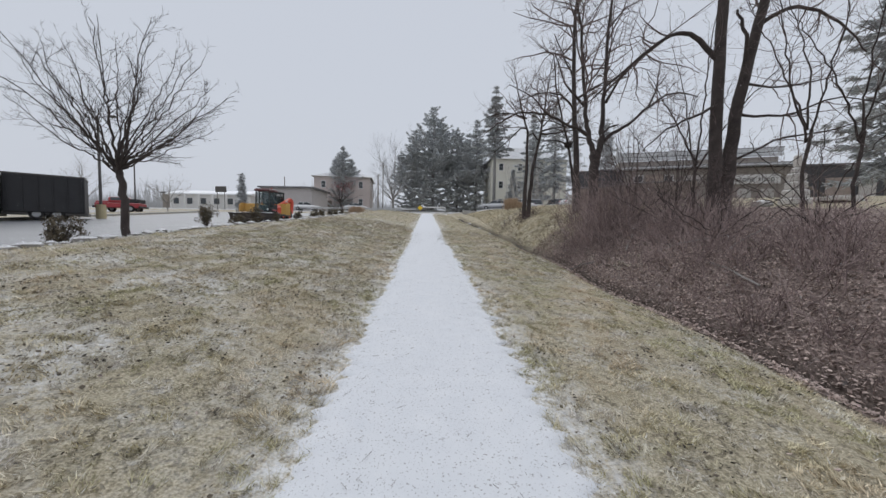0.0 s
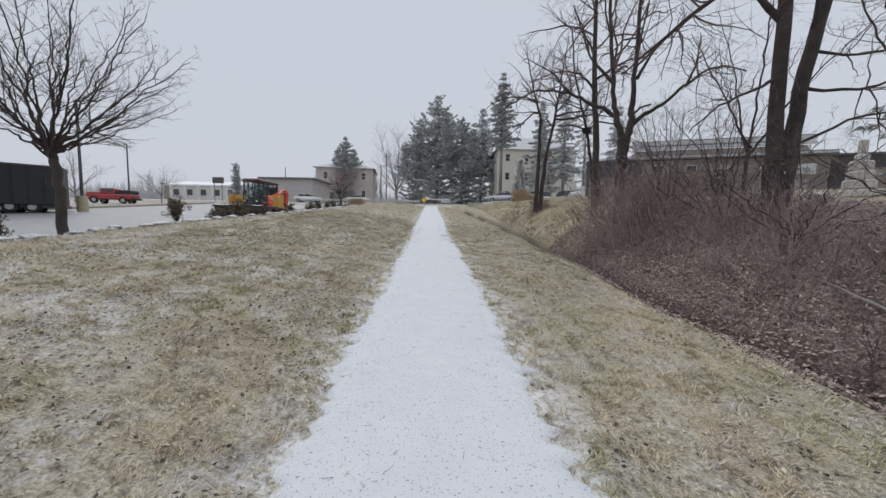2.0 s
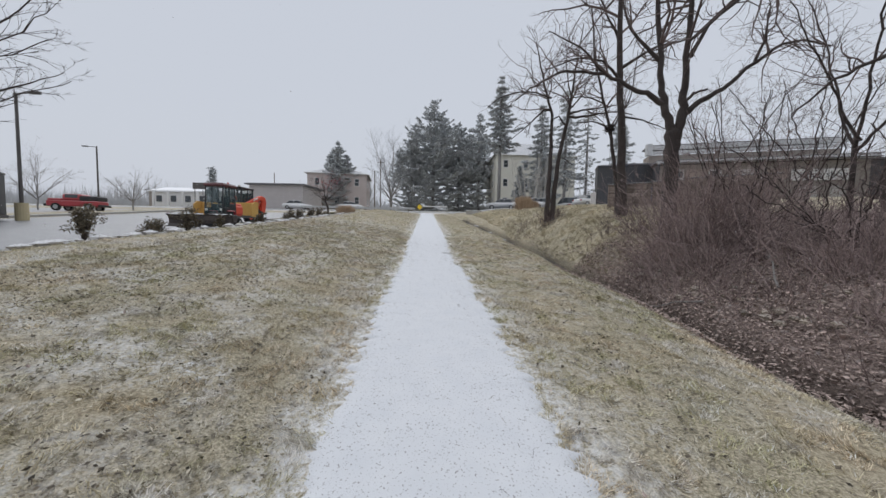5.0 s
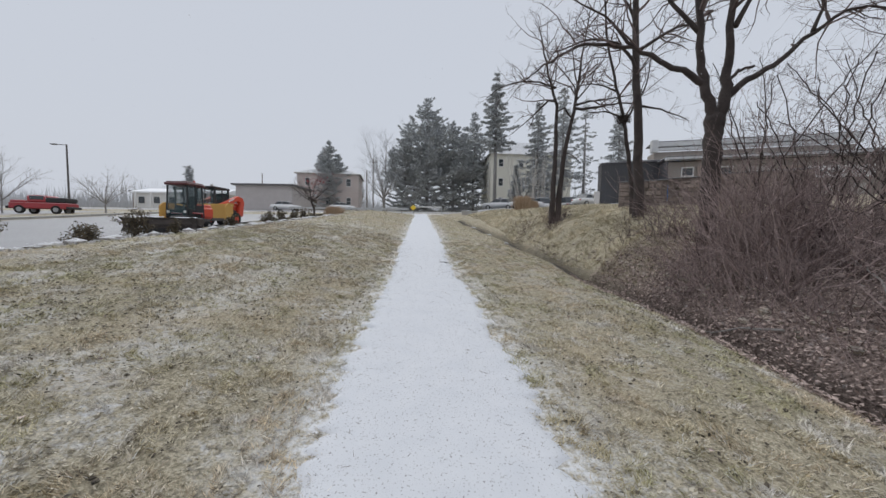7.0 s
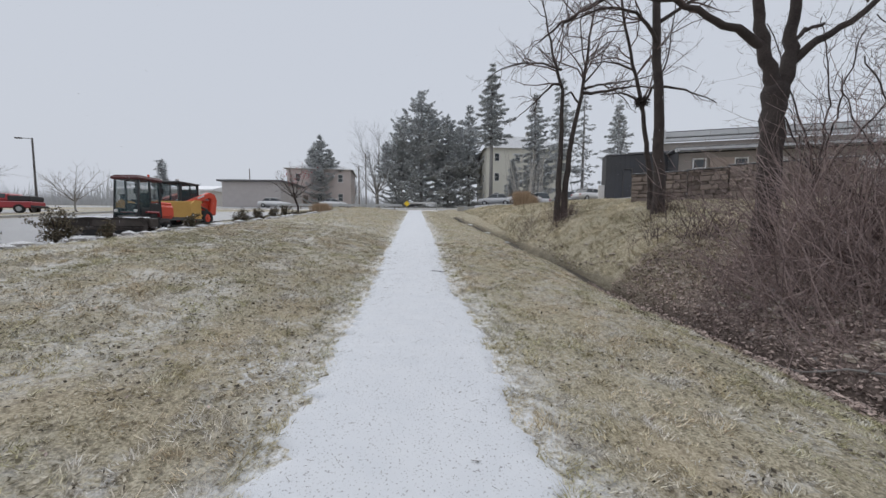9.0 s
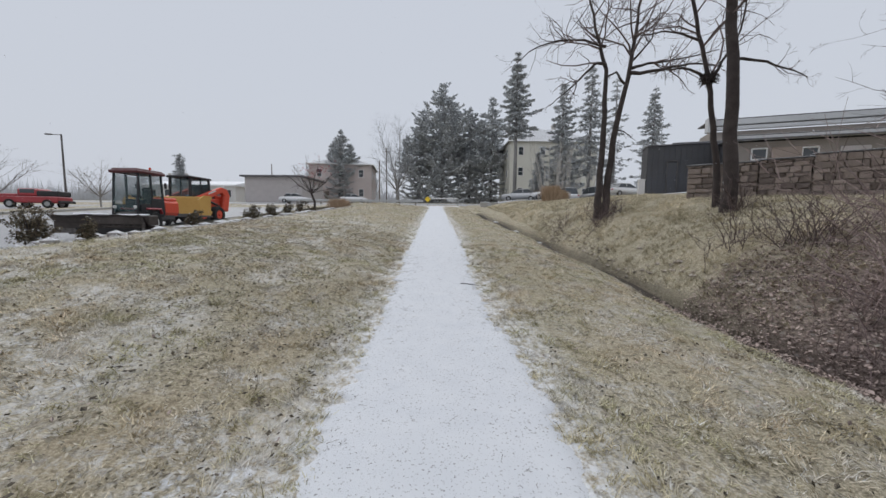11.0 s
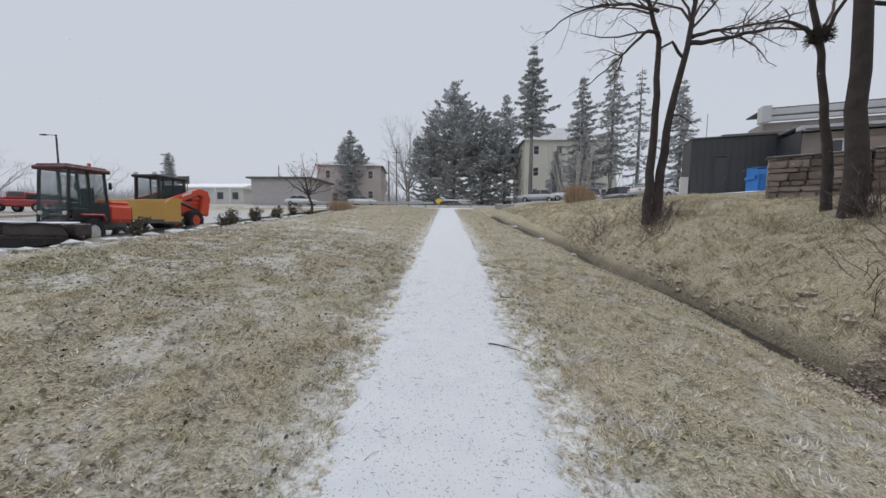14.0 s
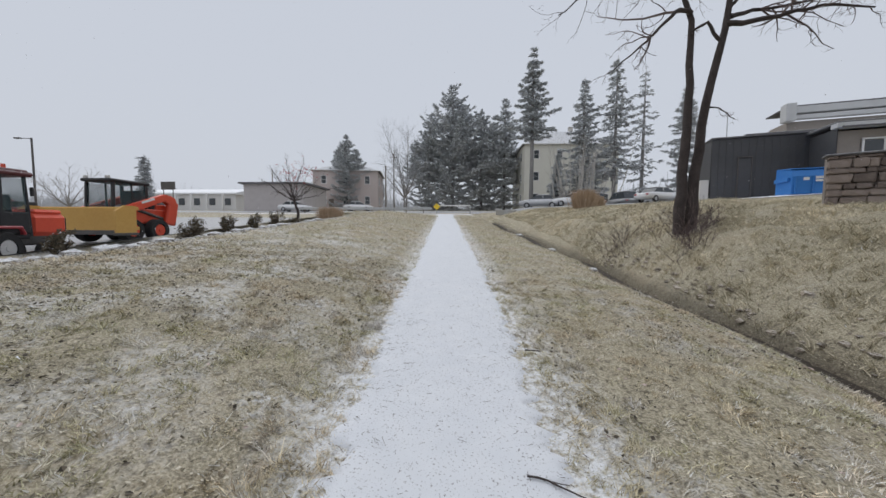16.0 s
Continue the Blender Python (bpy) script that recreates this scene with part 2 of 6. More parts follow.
BLACK = surf("black_plastic", (0.016, 0.016, 0.018), (0.04, 0.04, 0.043), 6, 0.6, 0.1)
STEEL = surf("dark_steel", (0.06, 0.058, 0.056), (0.16, 0.15, 0.145), 8, 0.55, 0.2, metal=0.4)
GALV = surf("galvanised_steel", (0.35, 0.36, 0.37), (0.5, 0.51, 0.52), 6, 0.5, 0.1, metal=0.5)
RUBBER = surf("tyre_rubber", (0.014, 0.014, 0.015), (0.045, 0.044, 0.043), 14, 0.9, 0.3)
HUB_WHITE = surf("white_wheel_hub", (0.50, 0.49, 0.47), (0.66, 0.65, 0.63), 8, 0.6, 0.05)
GRIME = surf("grimy_black_steel", (0.022, 0.019, 0.017), (0.12, 0.10, 0.09), 5, 0.8, 0.4, fine=9, dust=0.35)
GLASS = clear("tinted_glass", (0.10, 0.16, 0.17), 0.03, 0.22)
DARK_GLASS = surf("dark_window_glass", (0.03, 0.036, 0.042), (0.07, 0.08, 0.09), 2, 0.08, 0, spec=0.6)
WOOD = surf("weathered_wood", (0.12, 0.10, 0.085), (0.24, 0.21, 0.18), 6, 0.9, 0.4)
CAR_PAINTS = [surf("car_paint_" + w, a, c, 2, 0.3, 0.0, dust=0.9) for w, a, c in (
    ("silver", (0.36, 0.37, 0.39), (0.44, 0.45, 0.47)), ("white", (0.66, 0.67, 0.68), (0.75, 0.75, 0.76)),
    ("dark", (0.03, 0.03, 0.035), (0.06, 0.06, 0.066)), ("grey", (0.13, 0.135, 0.14), (0.19, 0.195, 0.2)))]


# ---- small builders ----
def part(name, bm, material, parent=None, label="", smooth=False):
    """Links a bmesh as one mesh object under a thing or a part."""
    me = bpy.data.meshes.new(name)
    bm.to_mesh(me)
    bm.free()
    me.materials.append(material)
    if smooth:
        me.shade_smooth()
    ob = new(name, me)
    ob.parent = parent
    return tagged(ob, label)


def soup(name, verts, faces, material, parent=None, label="", smooth=False):
    """A mesh object from computed vertices and faces."""
    me = bpy.data.meshes.new(name)
    me.from_pydata(verts, [], faces)
    me.materials.append(material)
    if smooth:
        me.shade_smooth()
    ob = new(name, me)
    ob.parent = parent
    return tagged(ob, label)


def triangles(name, verts, material, parent=None):
    """A mesh of loose triangles from an array (n, 3, 3)."""
    verts = np.asarray(verts, dtype=np.float32)
    n = len(verts)
    me = bpy.data.meshes.new(name)
    me.vertices.add(3 * n)
    me.vertices.foreach_set("co", verts.reshape(-1))
    me.loops.add(3 * n)
    me.loops.foreach_set("vertex_index", np.arange(3 * n, dtype=np.int32))
    me.polygons.add(n)
    me.polygons.foreach_set("loop_start", np.arange(0, 3 * n, 3, dtype=np.int32))
    me.update(calc_edges=True)
    me.materials.append(material)
    ob = new(name, me)
    ob.parent = parent
    return ob


def thing(name, m, label, category, group="", kind=""):
    ob = new(name)
    ob.empty_display_size = 0.2
    ob.matrix_world = m
    return tagged(ob, label, category, group, kind)


def box(bm, size, at, turn=(0, 0, 0), bevel=0.01, seg=1):
    m = pose(*at, *turn) @ Matrix.Diagonal((*size, 1))
    made = bmesh.ops.create_cube(bm, size=1, matrix=m)["verts"]
    if bevel:
        edges = {e for v in made for e in v.link_edges}
        bmesh.ops.bevel(bm, geom=list(edges), offset=min(bevel, 0.45 * min(size)), segments=seg, affect="EDGES")
    return bm


def boxes(*rows, bevel=0.01):
    bm = bmesh.new()
    for size, at, *turn in rows:
        box(bm, size, at, turn[0] if turn else (0, 0, 0), bevel)
    return bm


def frame_of(d):
    d = d.normalized()
    a = d.orthogonal().normalized()
    return a, d.cross(a)


def rods(verts, faces, pts, radii, n):
    """Adds a tapered tube along pts to verts and faces."""
    base = len(verts)
    a, b = frame_of(pts[1] - pts[0])
    k = len(pts)
    for i, p in enumerate(pts):
        d = (pts[min(i + 1, k - 1)] - pts[max(i - 1, 0)]).normalized()
        a = (a - d * a.dot(d)).normalized()
        b = d.cross(a)
        for j in range(n):
            w = 2 * math.pi * j / n
            v = p + (a * math.cos(w) + b * math.sin(w)) * radii[i]
            verts.append((v.x, v.y, v.z))
    for i in range(k - 1):
        for j in range(n):
            q = base + i * n
            faces.append((q + j, q + (j + 1) % n, q + n + (j + 1) % n, q + n + j))
    faces.append(tuple(base + (k - 1) * n + j for j in range(n)))
    faces.append(tuple(base + n - 1 - j for j in range(n)))


def rod(bm, p0, p1, r0, r1=None, n=10):
    verts, faces = [], []
    rods(verts, faces, [Vector(p0), Vector(p1)], [r0, r0 if r1 is None else r1], n)
    vs = [bm.verts.new(v) for v in verts]
    for f in faces:
        bm.faces.new([vs[i] for i in f])
    return bm


def extrude(bm, profile, x0, x1, bevel=0.0):
    """A prism: profile of (y, z) drawn along x."""
    a = [bm.verts.new((x0, y, z)) for y, z in profile]
    b = [bm.verts.new((x1, y, z)) for y, z in profile]
    k = len(a)
    made = [bm.faces.new(a), bm.faces.new(b[::-1])]
    made += [bm.faces.new((a[(i + 1) % k], a[i], b[i], b[(i + 1) % k])) for i in range(k)]
    bmesh.ops.recalc_face_normals(bm, faces=made)
    if bevel:
        bmesh.ops.bevel(bm, geom=list({e for f in made for e in f.edges}), offset=bevel, segments=2, affect="EDGES")
    return bm


# ---- the ground ----
SLOPE, SKEW = 0.0777, -0.05


def along(y):
    """Height of the path's own plane: a steady rise that levels off beyond the road, and behind."""
    y = np.asarray(y, dtype=float)
    up = np.clip(y - 58, 0, 50)
    down = np.clip(-y - 20, 0, 40)
    mid = np.clip(y, -20, 58)
    return SLOPE * (mid + up - up ** 2 / 100 - down + down ** 2 / 80)


LEFT = ((-90, 0.1), (-45, 0.1), (-32, 0.2), (-26, 0.36), (-24.6, 0.38), (-24.2, 0.27), (-9.7, 0.27), (-9.0, 0.36), (-8.2, 0.64), (-7.4, 0.70),
        (-6, 0.63), (-3.6, 0.45), (-2.2, 0.24), (-1.3, 0.05), (-0.9, 0))
RIGHT = ((0.9, 0), (2.6, -0.03), (3.6, -0.14), (4.3, -0.36), (4.72, -0.54), (4.86, -0.74), (5.14, -0.76), (5.3, -0.5), (5.6, -0.2), (6.0, 0.12), (6.6, 0.55),
         (7.6, 0.92), (9, 1.38), (10, 1.55), (13, 1.72), (20, 2.3), (30, 2.6), (90, 2.2))


def narrow(y):
    return np.interp(y, (0, 12, 20, 30, 40), (1, 0.98, 0.84, 0.78, 0.76))


def height(x, y):
    """The ground's height at x, y."""
    x, y = np.asarray(x, dtype=float), np.asarray(y, dtype=float)
    u = x - SKEW * y
    s = narrow(y)
    ul = np.where(u > -9.7 * s, u / s, u)
    left = np.interp(ul, [p[0] for p in LEFT], [p[1] for p in LEFT])
    right = np.interp(u + 0.12 * np.sin(y * 0.9) * (u > 3) + np.interp(y, (26, 40), (0, 0.9)) * (u > 2.5), [p[0] for p in RIGHT], [p[1] for p in RIGHT])
    right = np.where(right < 0, right * np.interp(y, (26, 42), (1, 0.5)), right * np.interp(y, (29, 41), (1, 0.6)))
    dev = np.where(u < 0, left * np.interp(y, (44, 54), (1, 0)), right * np.interp(y, (50, 60), (1, 0))) * np.interp(y, (-60, -25), (0, 1))
    return along(y) + dev


def gz(x, y):
    return float(height(x, y))


def on(x, y, turn=0.0, sink=0.0):
    return pose(x, y, gz(x, y) - sink, 0, 0, turn)


def steps(*spans):
    out = [spans[0][0]]
    for a, b, d in spans:
        k = max(1, round((b - a) / d))
        out += [a + (b - a) * (i + 1) / k for i in range(k)]
    return np.array(out)


def bumps(x, y, scale, seed):
    """Smooth noise for an array of places."""
    return np.array([noise.noise((a * scale, b * scale, seed)) for a, b in zip(x.ravel(), y.ravel())]).reshape(x.shape)


def build_ground():
    us = steps((-700, -90, 60), (-90, -30, 5), (-30, -10, 1), (-10, -6, 0.25), (-6, 12, 0.11), (12, 30, 1), (30, 90, 5), (90, 700, 60))
    ys = steps((-300, -25, 25), (-25, -2, 1.0), (-2, 26, 0.11), (26, 60, 0.5), (60, 120, 4), (120, 1500, 90))
    U, Y = np.meshgrid(us, ys)
    X = U + SKEW * np.clip(Y, -30, 120)
    Z = height(X, Y)
    near = (np.abs(U) < 12) & (Y > -3) & (Y < 45)
    rough = np.zeros_like(Z)
    rough[near] = 0.018 * bumps(X[near], Y[near], 2.2, 1) + 0.012 * bumps(X[near], Y[near], 7, 5)
    bank = np.clip((U - 5.35) / 0.8, 0, 1)
    wild = np.zeros_like(Z)
    wild[near] = bumps(X[near], Y[near], 1.1, 9)
    lump = np.zeros_like(Z)
    lump[near] = bumps(X[near], Y[near], 3.4, 14)
    Z = Z + rough * (1 - np.exp(-(U / 1.0) ** 4)) + near * bank * (0.10 * wild + 0.05 * lump) + near * np.exp(-((U - 5.1) / 0.55) ** 2) * (0.10 * lump + 0.05 * wild)
    verts = np.stack([X, Y, Z], -1).reshape(-1, 3)
    nu, ny = len(us), len(ys)
    faces = [(j * nu + i, j * nu + i + 1, (j + 1) * nu + i + 1, (j + 1) * nu + i) for j in range(ny - 1) for i in range(nu - 1)]
    ob = soup("ground", verts.tolist(), faces, TURF, smooth=True)
    tagged(ob, "frosted winter grass with snow patches and leaf litter", "ground", kind="structure")
    edge = 4.4 + 0.35 * wild + 0.2 * lump
    litter = np.clip((U - edge) / 0.35, 0, 1) * np.interp(Y + 0.9 * wild - 0.25 * (U - 6) + 0.6 * lump, (14.2, 17.0), (1, 0)) * np.clip((13.5 + 1.5 * wild - U) / 2, 0, 1)
    mud = np.clip(1 - np.abs(U - 5.02 + 0.12 * np.sin(Y * 0.9) + np.interp(Y, (26, 40), (0, 0.9))) / 0.42, 0, 1) ** 0.6 * (Y < 44) * (Y > -20)
    fringe = np.clip(1 - (np.abs(U - 0.09) - 0.9) / 0.5, 0, 1) * (Y < 54)
    frost = np.clip((wild * 1.6 + 0.1), 0, 0.55) * np.clip((-U - 1.0) / 2, 0, 1) * (Y < 26)
    rgba = np.stack([litter, np.clip(fringe * 0.9 + frost, 0, 1), mud, np.where(U > 4.6, 0.12, np.where(U > 0, 0.55, 1.0))], -1).reshape(-1).astype(np.float32)
    col = ob.data.color_attributes.new("zone", "FLOAT_COLOR", "POINT")
    col.data.foreach_set("color", rgba)
    return ob


GROUND = build_ground()


def build_path():
    """The snow-covered walking path, with ragged edges that sink into the turf."""
    ys = steps((-12, -1, 0.3), (-1, 22, 0.045), (22, 54, 0.2))
    cols = np.linspace(0, 1, 27)
    rag = lambda y, s: 0.10 * noise.noise((y * 1.1, s, 0)) + 0.07 * noise.noise((y * 3.7, s, 2)) + 0.12 * noise.noise((y * 9, s, 4)) + 0.09 * noise.noise((y * 21, s, 6))
    lo = np.array([-0.86 + rag(y, 3.3) for y in ys]) + np.interp(ys, (5, 13, 15.5, 18), (0, 0.07, 0.15, 0.06))
    hi = np.array([1.02 + rag(y, 8.8) for y in ys]) - np.interp(ys, (8, 12.5, 14.3, 17, 19.5), (0.02, 0.05, 0.22, 0.21, 0.08))
    U = lo[:, None] + (hi - lo)[:, None] * cols[None]
    Y = np.repeat(ys[:, None], len(cols), 1)
    X = U + SKEW * Y
    rim = np.clip(np.minimum(cols, 1 - cols) / 0.07, 0, 1)[None]
    Z = height(X, Y) - 0.02 + 0.05 * rim ** 0.6 + 0.006 * bumps(X, Y, 9, 3) * rim
    verts = np.stack([X, Y, Z], -1).reshape(-1, 3)
    k = len(cols)
    faces = [(j * k + i, j * k + i + 1, (j + 1) * k + i + 1, (j + 1) * k + i) for j in range(len(ys) - 1) for i in range(k - 1)]
    ob = soup("path", verts.tolist(), faces, SNOW_PATH, smooth=True)
    return tagged(ob, "straight gravel footpath under thin fresh snow", "path", kind="structure")


build_path()


def sheet(name, u0, u1, y0, y1, lift, material, label, category, du=0.6, dy=0.8, scaled=False):
    """A paved sheet that follows the ground."""
    us, ys = steps((u0, u1, du)), steps((y0, y1, dy))
    U, Y = np.meshgrid(us, ys)
    if scaled:
        U = np.where(U > -12, -12 + (U + 12) * (12 - 9.75 * narrow(Y)) / 2.25, U)
    X = U + SKEW * Y
    Z = height(X, Y) + lift
    verts = np.stack([X, Y, Z], -1).reshape(-1, 3)
    k = len(us)
    faces = [(j * k + i, j * k + i + 1, (j + 1) * k + i + 1, (j + 1) * k + i) for j in range(len(ys) - 1) for i in range(k - 1)]
    return tagged(soup(name, verts.tolist(), faces, material, smooth=True), label, category, kind="structure")


sheet("parking_lot", -24, -9.75, -24, 40, 0.012, ASPHALT, "wet grey asphalt lot with thin snow", "parking lot", scaled=True)
sheet("parking_lot", -60, -31, 10, 46, 0.012, ASPHALT, "far wet asphalt lot with thin snow", "parking lot", 2, 2)
sheet("pavement", -26, 3.2, 53.6, 55.2, 0.02, SNOW, "snow-covered pavement beside the road", "pavement")
sheet("road", -160, 160, 57.5, 66, 0.02, ROAD, "two-lane road with slush and snow", "road", 4, 0.9)


def build_curb():
    bm = bmesh.new()
    for i in range(31):
        y = -22 + i * 2
        x = -24.35 + SKEW * (y + 1)
        box(bm, (0.16, 1.99, 0.3), (x, y + 1, gz(x, y + 1) - 0.01), (math.degrees(math.atan(SLOPE)), 0, -math.degrees(math.atan(SKEW))), 0.02)
    ob = part("curb", bm, CONCRETE)
    tagged(ob, "concrete kerb with snow along the lot", "kerb", kind="structure")


build_curb()


# ---- trees ----
def rvec(rnd):
    return Vector((rnd.gauss(0, 1), rnd.gauss(0, 1), rnd.gauss(0, 1)))


def limb_line(rnd, p, d, length, wiggle, lift, n):
    pts = [p.copy()]
    d = d.normalized()
    for _ in range(n):
        d = (d + rvec(rnd) * wiggle + Vector((0, 0, lift))).normalized()
        pts.append(pts[-1] + d * (length / n))
    return pts


def fork(rnd, out, pts, r0, level, top, style):
    """Adds side shoots to a limb, shorter and thinner level by level, to out[level]."""
    count, ratio, angle, wiggle, lift = style
    total = sum((pts[i + 1] - pts[i]).length for i in range(len(pts) - 1))
    k = max(2, int(count * total ** 0.55 * (1.7 if level == 1 else 1)))
    for _ in range(k):
        t = rnd.uniform(0.18, 0.98)
        q = t * (len(pts) - 1)
        i = min(int(q), len(pts) - 2)
        p = pts[i].lerp(pts[i + 1], q - i)
        d = (pts[i + 1] - pts[i]).normalized()
        a, b = frame_of(d)
        w = rnd.uniform(0, 2 * math.pi)
        side = a * math.cos(w) + b * math.sin(w)
        g = radians(angle * rnd.uniform(0.7, 1.3))
        nd = d * math.cos(g) + side * math.sin(g)
        ln = max(0.12, total * ratio * rnd.uniform(0.55, 1.2) * (1.15 - 0.6 * t))
        r = max(0.0034, r0 * (1 - 0.7 * t) * 0.55)
        sub = limb_line(rnd, p, nd, ln, wiggle, lift, 5 if level < 3 else 3)
        rr = [r * (1 - 0.75 * j / (len(sub) - 1)) for j in range(len(sub))]
        out.append((sub, rr, level))
        if level < top:
            fork(rnd, out, sub, r, level + 1, top, style)


def bare_tree(name, at, limbs, label, seed, top=3, style=(4.3, 0.5, 50, 0.2, 0.03), bark=None, twig=None, flare=1.08):
    """A leafless tree: limbs are (points, first radius, last radius), the first ones the trunk; each limb has its own twigs."""
    rnd = random.Random(seed)
    base = thing(name, pose(*at), label, "tree")
    for i, (line, r0, r1, bare) in enumerate(limbs):
        ctrl = [Vector(p) for p in line]
        pts = []
        for a in range(len(ctrl) - 1):
            p0, p1, p2, p3 = ctrl[max(a - 1, 0)], ctrl[a], ctrl[a + 1], ctrl[min(a + 2, len(ctrl) - 1)]
            for s in range(4):
                t = s / 4
                v = 0.5 * ((2 * p1) + (p2 - p0) * t + (2 * p0 - 5 * p1 + 4 * p2 - p3) * t * t + (3 * p1 - p0 - 3 * p2 + p3) * t ** 3)
                pts.append(v + rvec(rnd) * 0.02)
        pts.append(ctrl[-1])
        k = len(pts) - 1
        radii = [r0 + (r1 - r0) * (j / k) ** 0.8 for j in range(k + 1)]
        if ctrl[0].z < 0.2 and r0 > 0.04:
            radii[0] *= flare * 1.25
            radii[1] *= flare ** 0.4
        verts, faces = [], []
        rods(verts, faces, pts, radii, 10 if r0 > 0.08 else 7)
        stem = soup("trunk" if ctrl[0].z < 0.2 else "limb", verts, faces, bark or BARK, base, smooth=True)
        out = []
        cut = pts[int(bare * k):]
        if len(cut) > 1:
            fork(rnd, out, cut, radii[int(bare * k)], 1, top, style)
        verts, faces = [], []
        for sub, rr, level in out:
            rods(verts, faces, sub, rr, 5 if rr[0] > 0.02 else 3)
        if verts:
            tagged(soup("twig_mass", verts, faces, (twig or BARK) if top < 3 else (twig or TWIG), stem), kind="stuff")
    return base


def conifer(name, at, tall, wide, label, seed, kind="spruce", bare=0.1, dense=1.0, snow=0.22, lean=0.0):
    """An evergreen: a trunk, boughs in uneven whorls and needle sprays as many small blades; a pine is lobed, with several tops."""
    rnd = random.Random(seed)
    base = thing(name, pose(*at), label, "tree")
    verts, faces = [], []
    rods(verts, faces, [Vector((0, 0, -0.3)), Vector((lean * 0.5, 0, tall * 0.5)), Vector((lean, 0, tall))], [tall * 0.014, tall * 0.010, 0.02], 8)
    blades, frost, bverts, bfaces = [], [], [], []
    pine = kind == "pine"
    up = Vector((0, 0, 1))
    lobes = [(rnd.uniform(0, 6.283), rnd.uniform(0.1, 0.95)) for _ in range(5)]
    axes = [(0.0, 0.0, bare, 1.0, 1.0)]
    if pine:
        axes += [(math.cos(q) * wide * 0.42, math.sin(q) * wide * 0.42, 0.34, rnd.uniform(0.78, 0.93), 0.55) for q in (rnd.uniform(0, 1.5), rnd.uniform(2.4, 4.0))]
    for ax, ay, low, high, share in axes:
        z = tall * low
        gap = tall * (0.05 if pine else 0.047) / dense ** 0.5
        while z < tall * high * 0.985:
            f = (z / tall - low) / (high - low)
            if pine:
                reach = wide * share * (1 - f ** 2.0) ** 0.75 * rnd.uniform(0.7, 1.1)
            else:
                reach = wide * (1 - f) ** 0.75 * (0.7 + 0.3 * min(1, f * 6)) * rnd.uniform(0.62, 1.15)
            reach = max(reach, 0.25)
            whorl = rnd.randint(4, 6)
            turn = rnd.uniform(0, 6.28)
            for j in range(whorl):
                a = turn + 6.283 * j / whorl + rnd.uniform(-0.35, 0.35)
                ln = reach * rnd.uniform(0.55, 1.15)
                if pine:
                    ln *= 0.78 + 0.34 * max(math.cos(a - la) * max(0, 1 - 4 * abs(f - lf)) for la, lf in lobes)
                rise = rnd.uniform(0.0, 0.5) if pine else rnd.uniform(-0.32, 0.02)
                p0 = Vector((ax + lean * z / tall, ay, z + rnd.uniform(-0.4, 0.4) * gap))
                out = Vector((math.cos(a), math.sin(a), 0))
                tip = p0 + out * ln + up * (rise * ln)
                midp = p0.lerp(tip, 0.55) - up * ((0.10 if pine else 0.13) * ln)
                rods(bverts, bfaces, [p0, midp, tip], [0.035 + ln * 0.008, 0.025, 0.01], 3)
                sd = out.cross(up)
                for _ in range(max(4, int(ln * 9 * dense))):
                    t = rnd.uniform(0.08, 1.0)
                    c = p0.lerp(midp, t / 0.55) if t < 0.55 else midp.lerp(tip, (t - 0.55) / 0.45)
                    spread = 0.24 * ln * (1.05 - t) + 0.12
                    c = c + sd * rnd.uniform(-spread, spread) + up * rnd.uniform(-0.16, 0.08)
                    size = rnd.uniform(0.35, 0.75) * (0.5 + 0.05 * tall ** 0.5) * min(1, 0.25 + tall / 14)
                    for _ in range(4):
                        d = (out * rnd.uniform(0.2, 1) + sd * rnd.uniform(-0.9, 0.9) + up * (rnd.uniform(-0.2, 0.7) if pine else rnd.uniform(-0.6, 0.3))).normalized() * size
                        w = d.cross(rvec(rnd)).normalized() * size * rnd.uniform(0.10, 0.2)
                        tri = ((c - w)[:], (c + w)[:], (c + d)[:])
                        if rnd.random() < snow:
                            frost.append(tuple((Vector(v) + up * 0.03)[:] for v in tri))
                        else:
                            blades.append(tri)
            z += gap * rnd.uniform(0.7, 1.3)
    # bark and needle colours carry the haze of distance
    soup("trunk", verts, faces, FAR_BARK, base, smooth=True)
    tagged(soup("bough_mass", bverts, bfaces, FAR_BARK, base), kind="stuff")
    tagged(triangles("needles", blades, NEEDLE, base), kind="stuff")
    if frost:
        tagged(triangles("bough_snow", frost, FROST, base), "lying snow", kind="stuff")
    return base


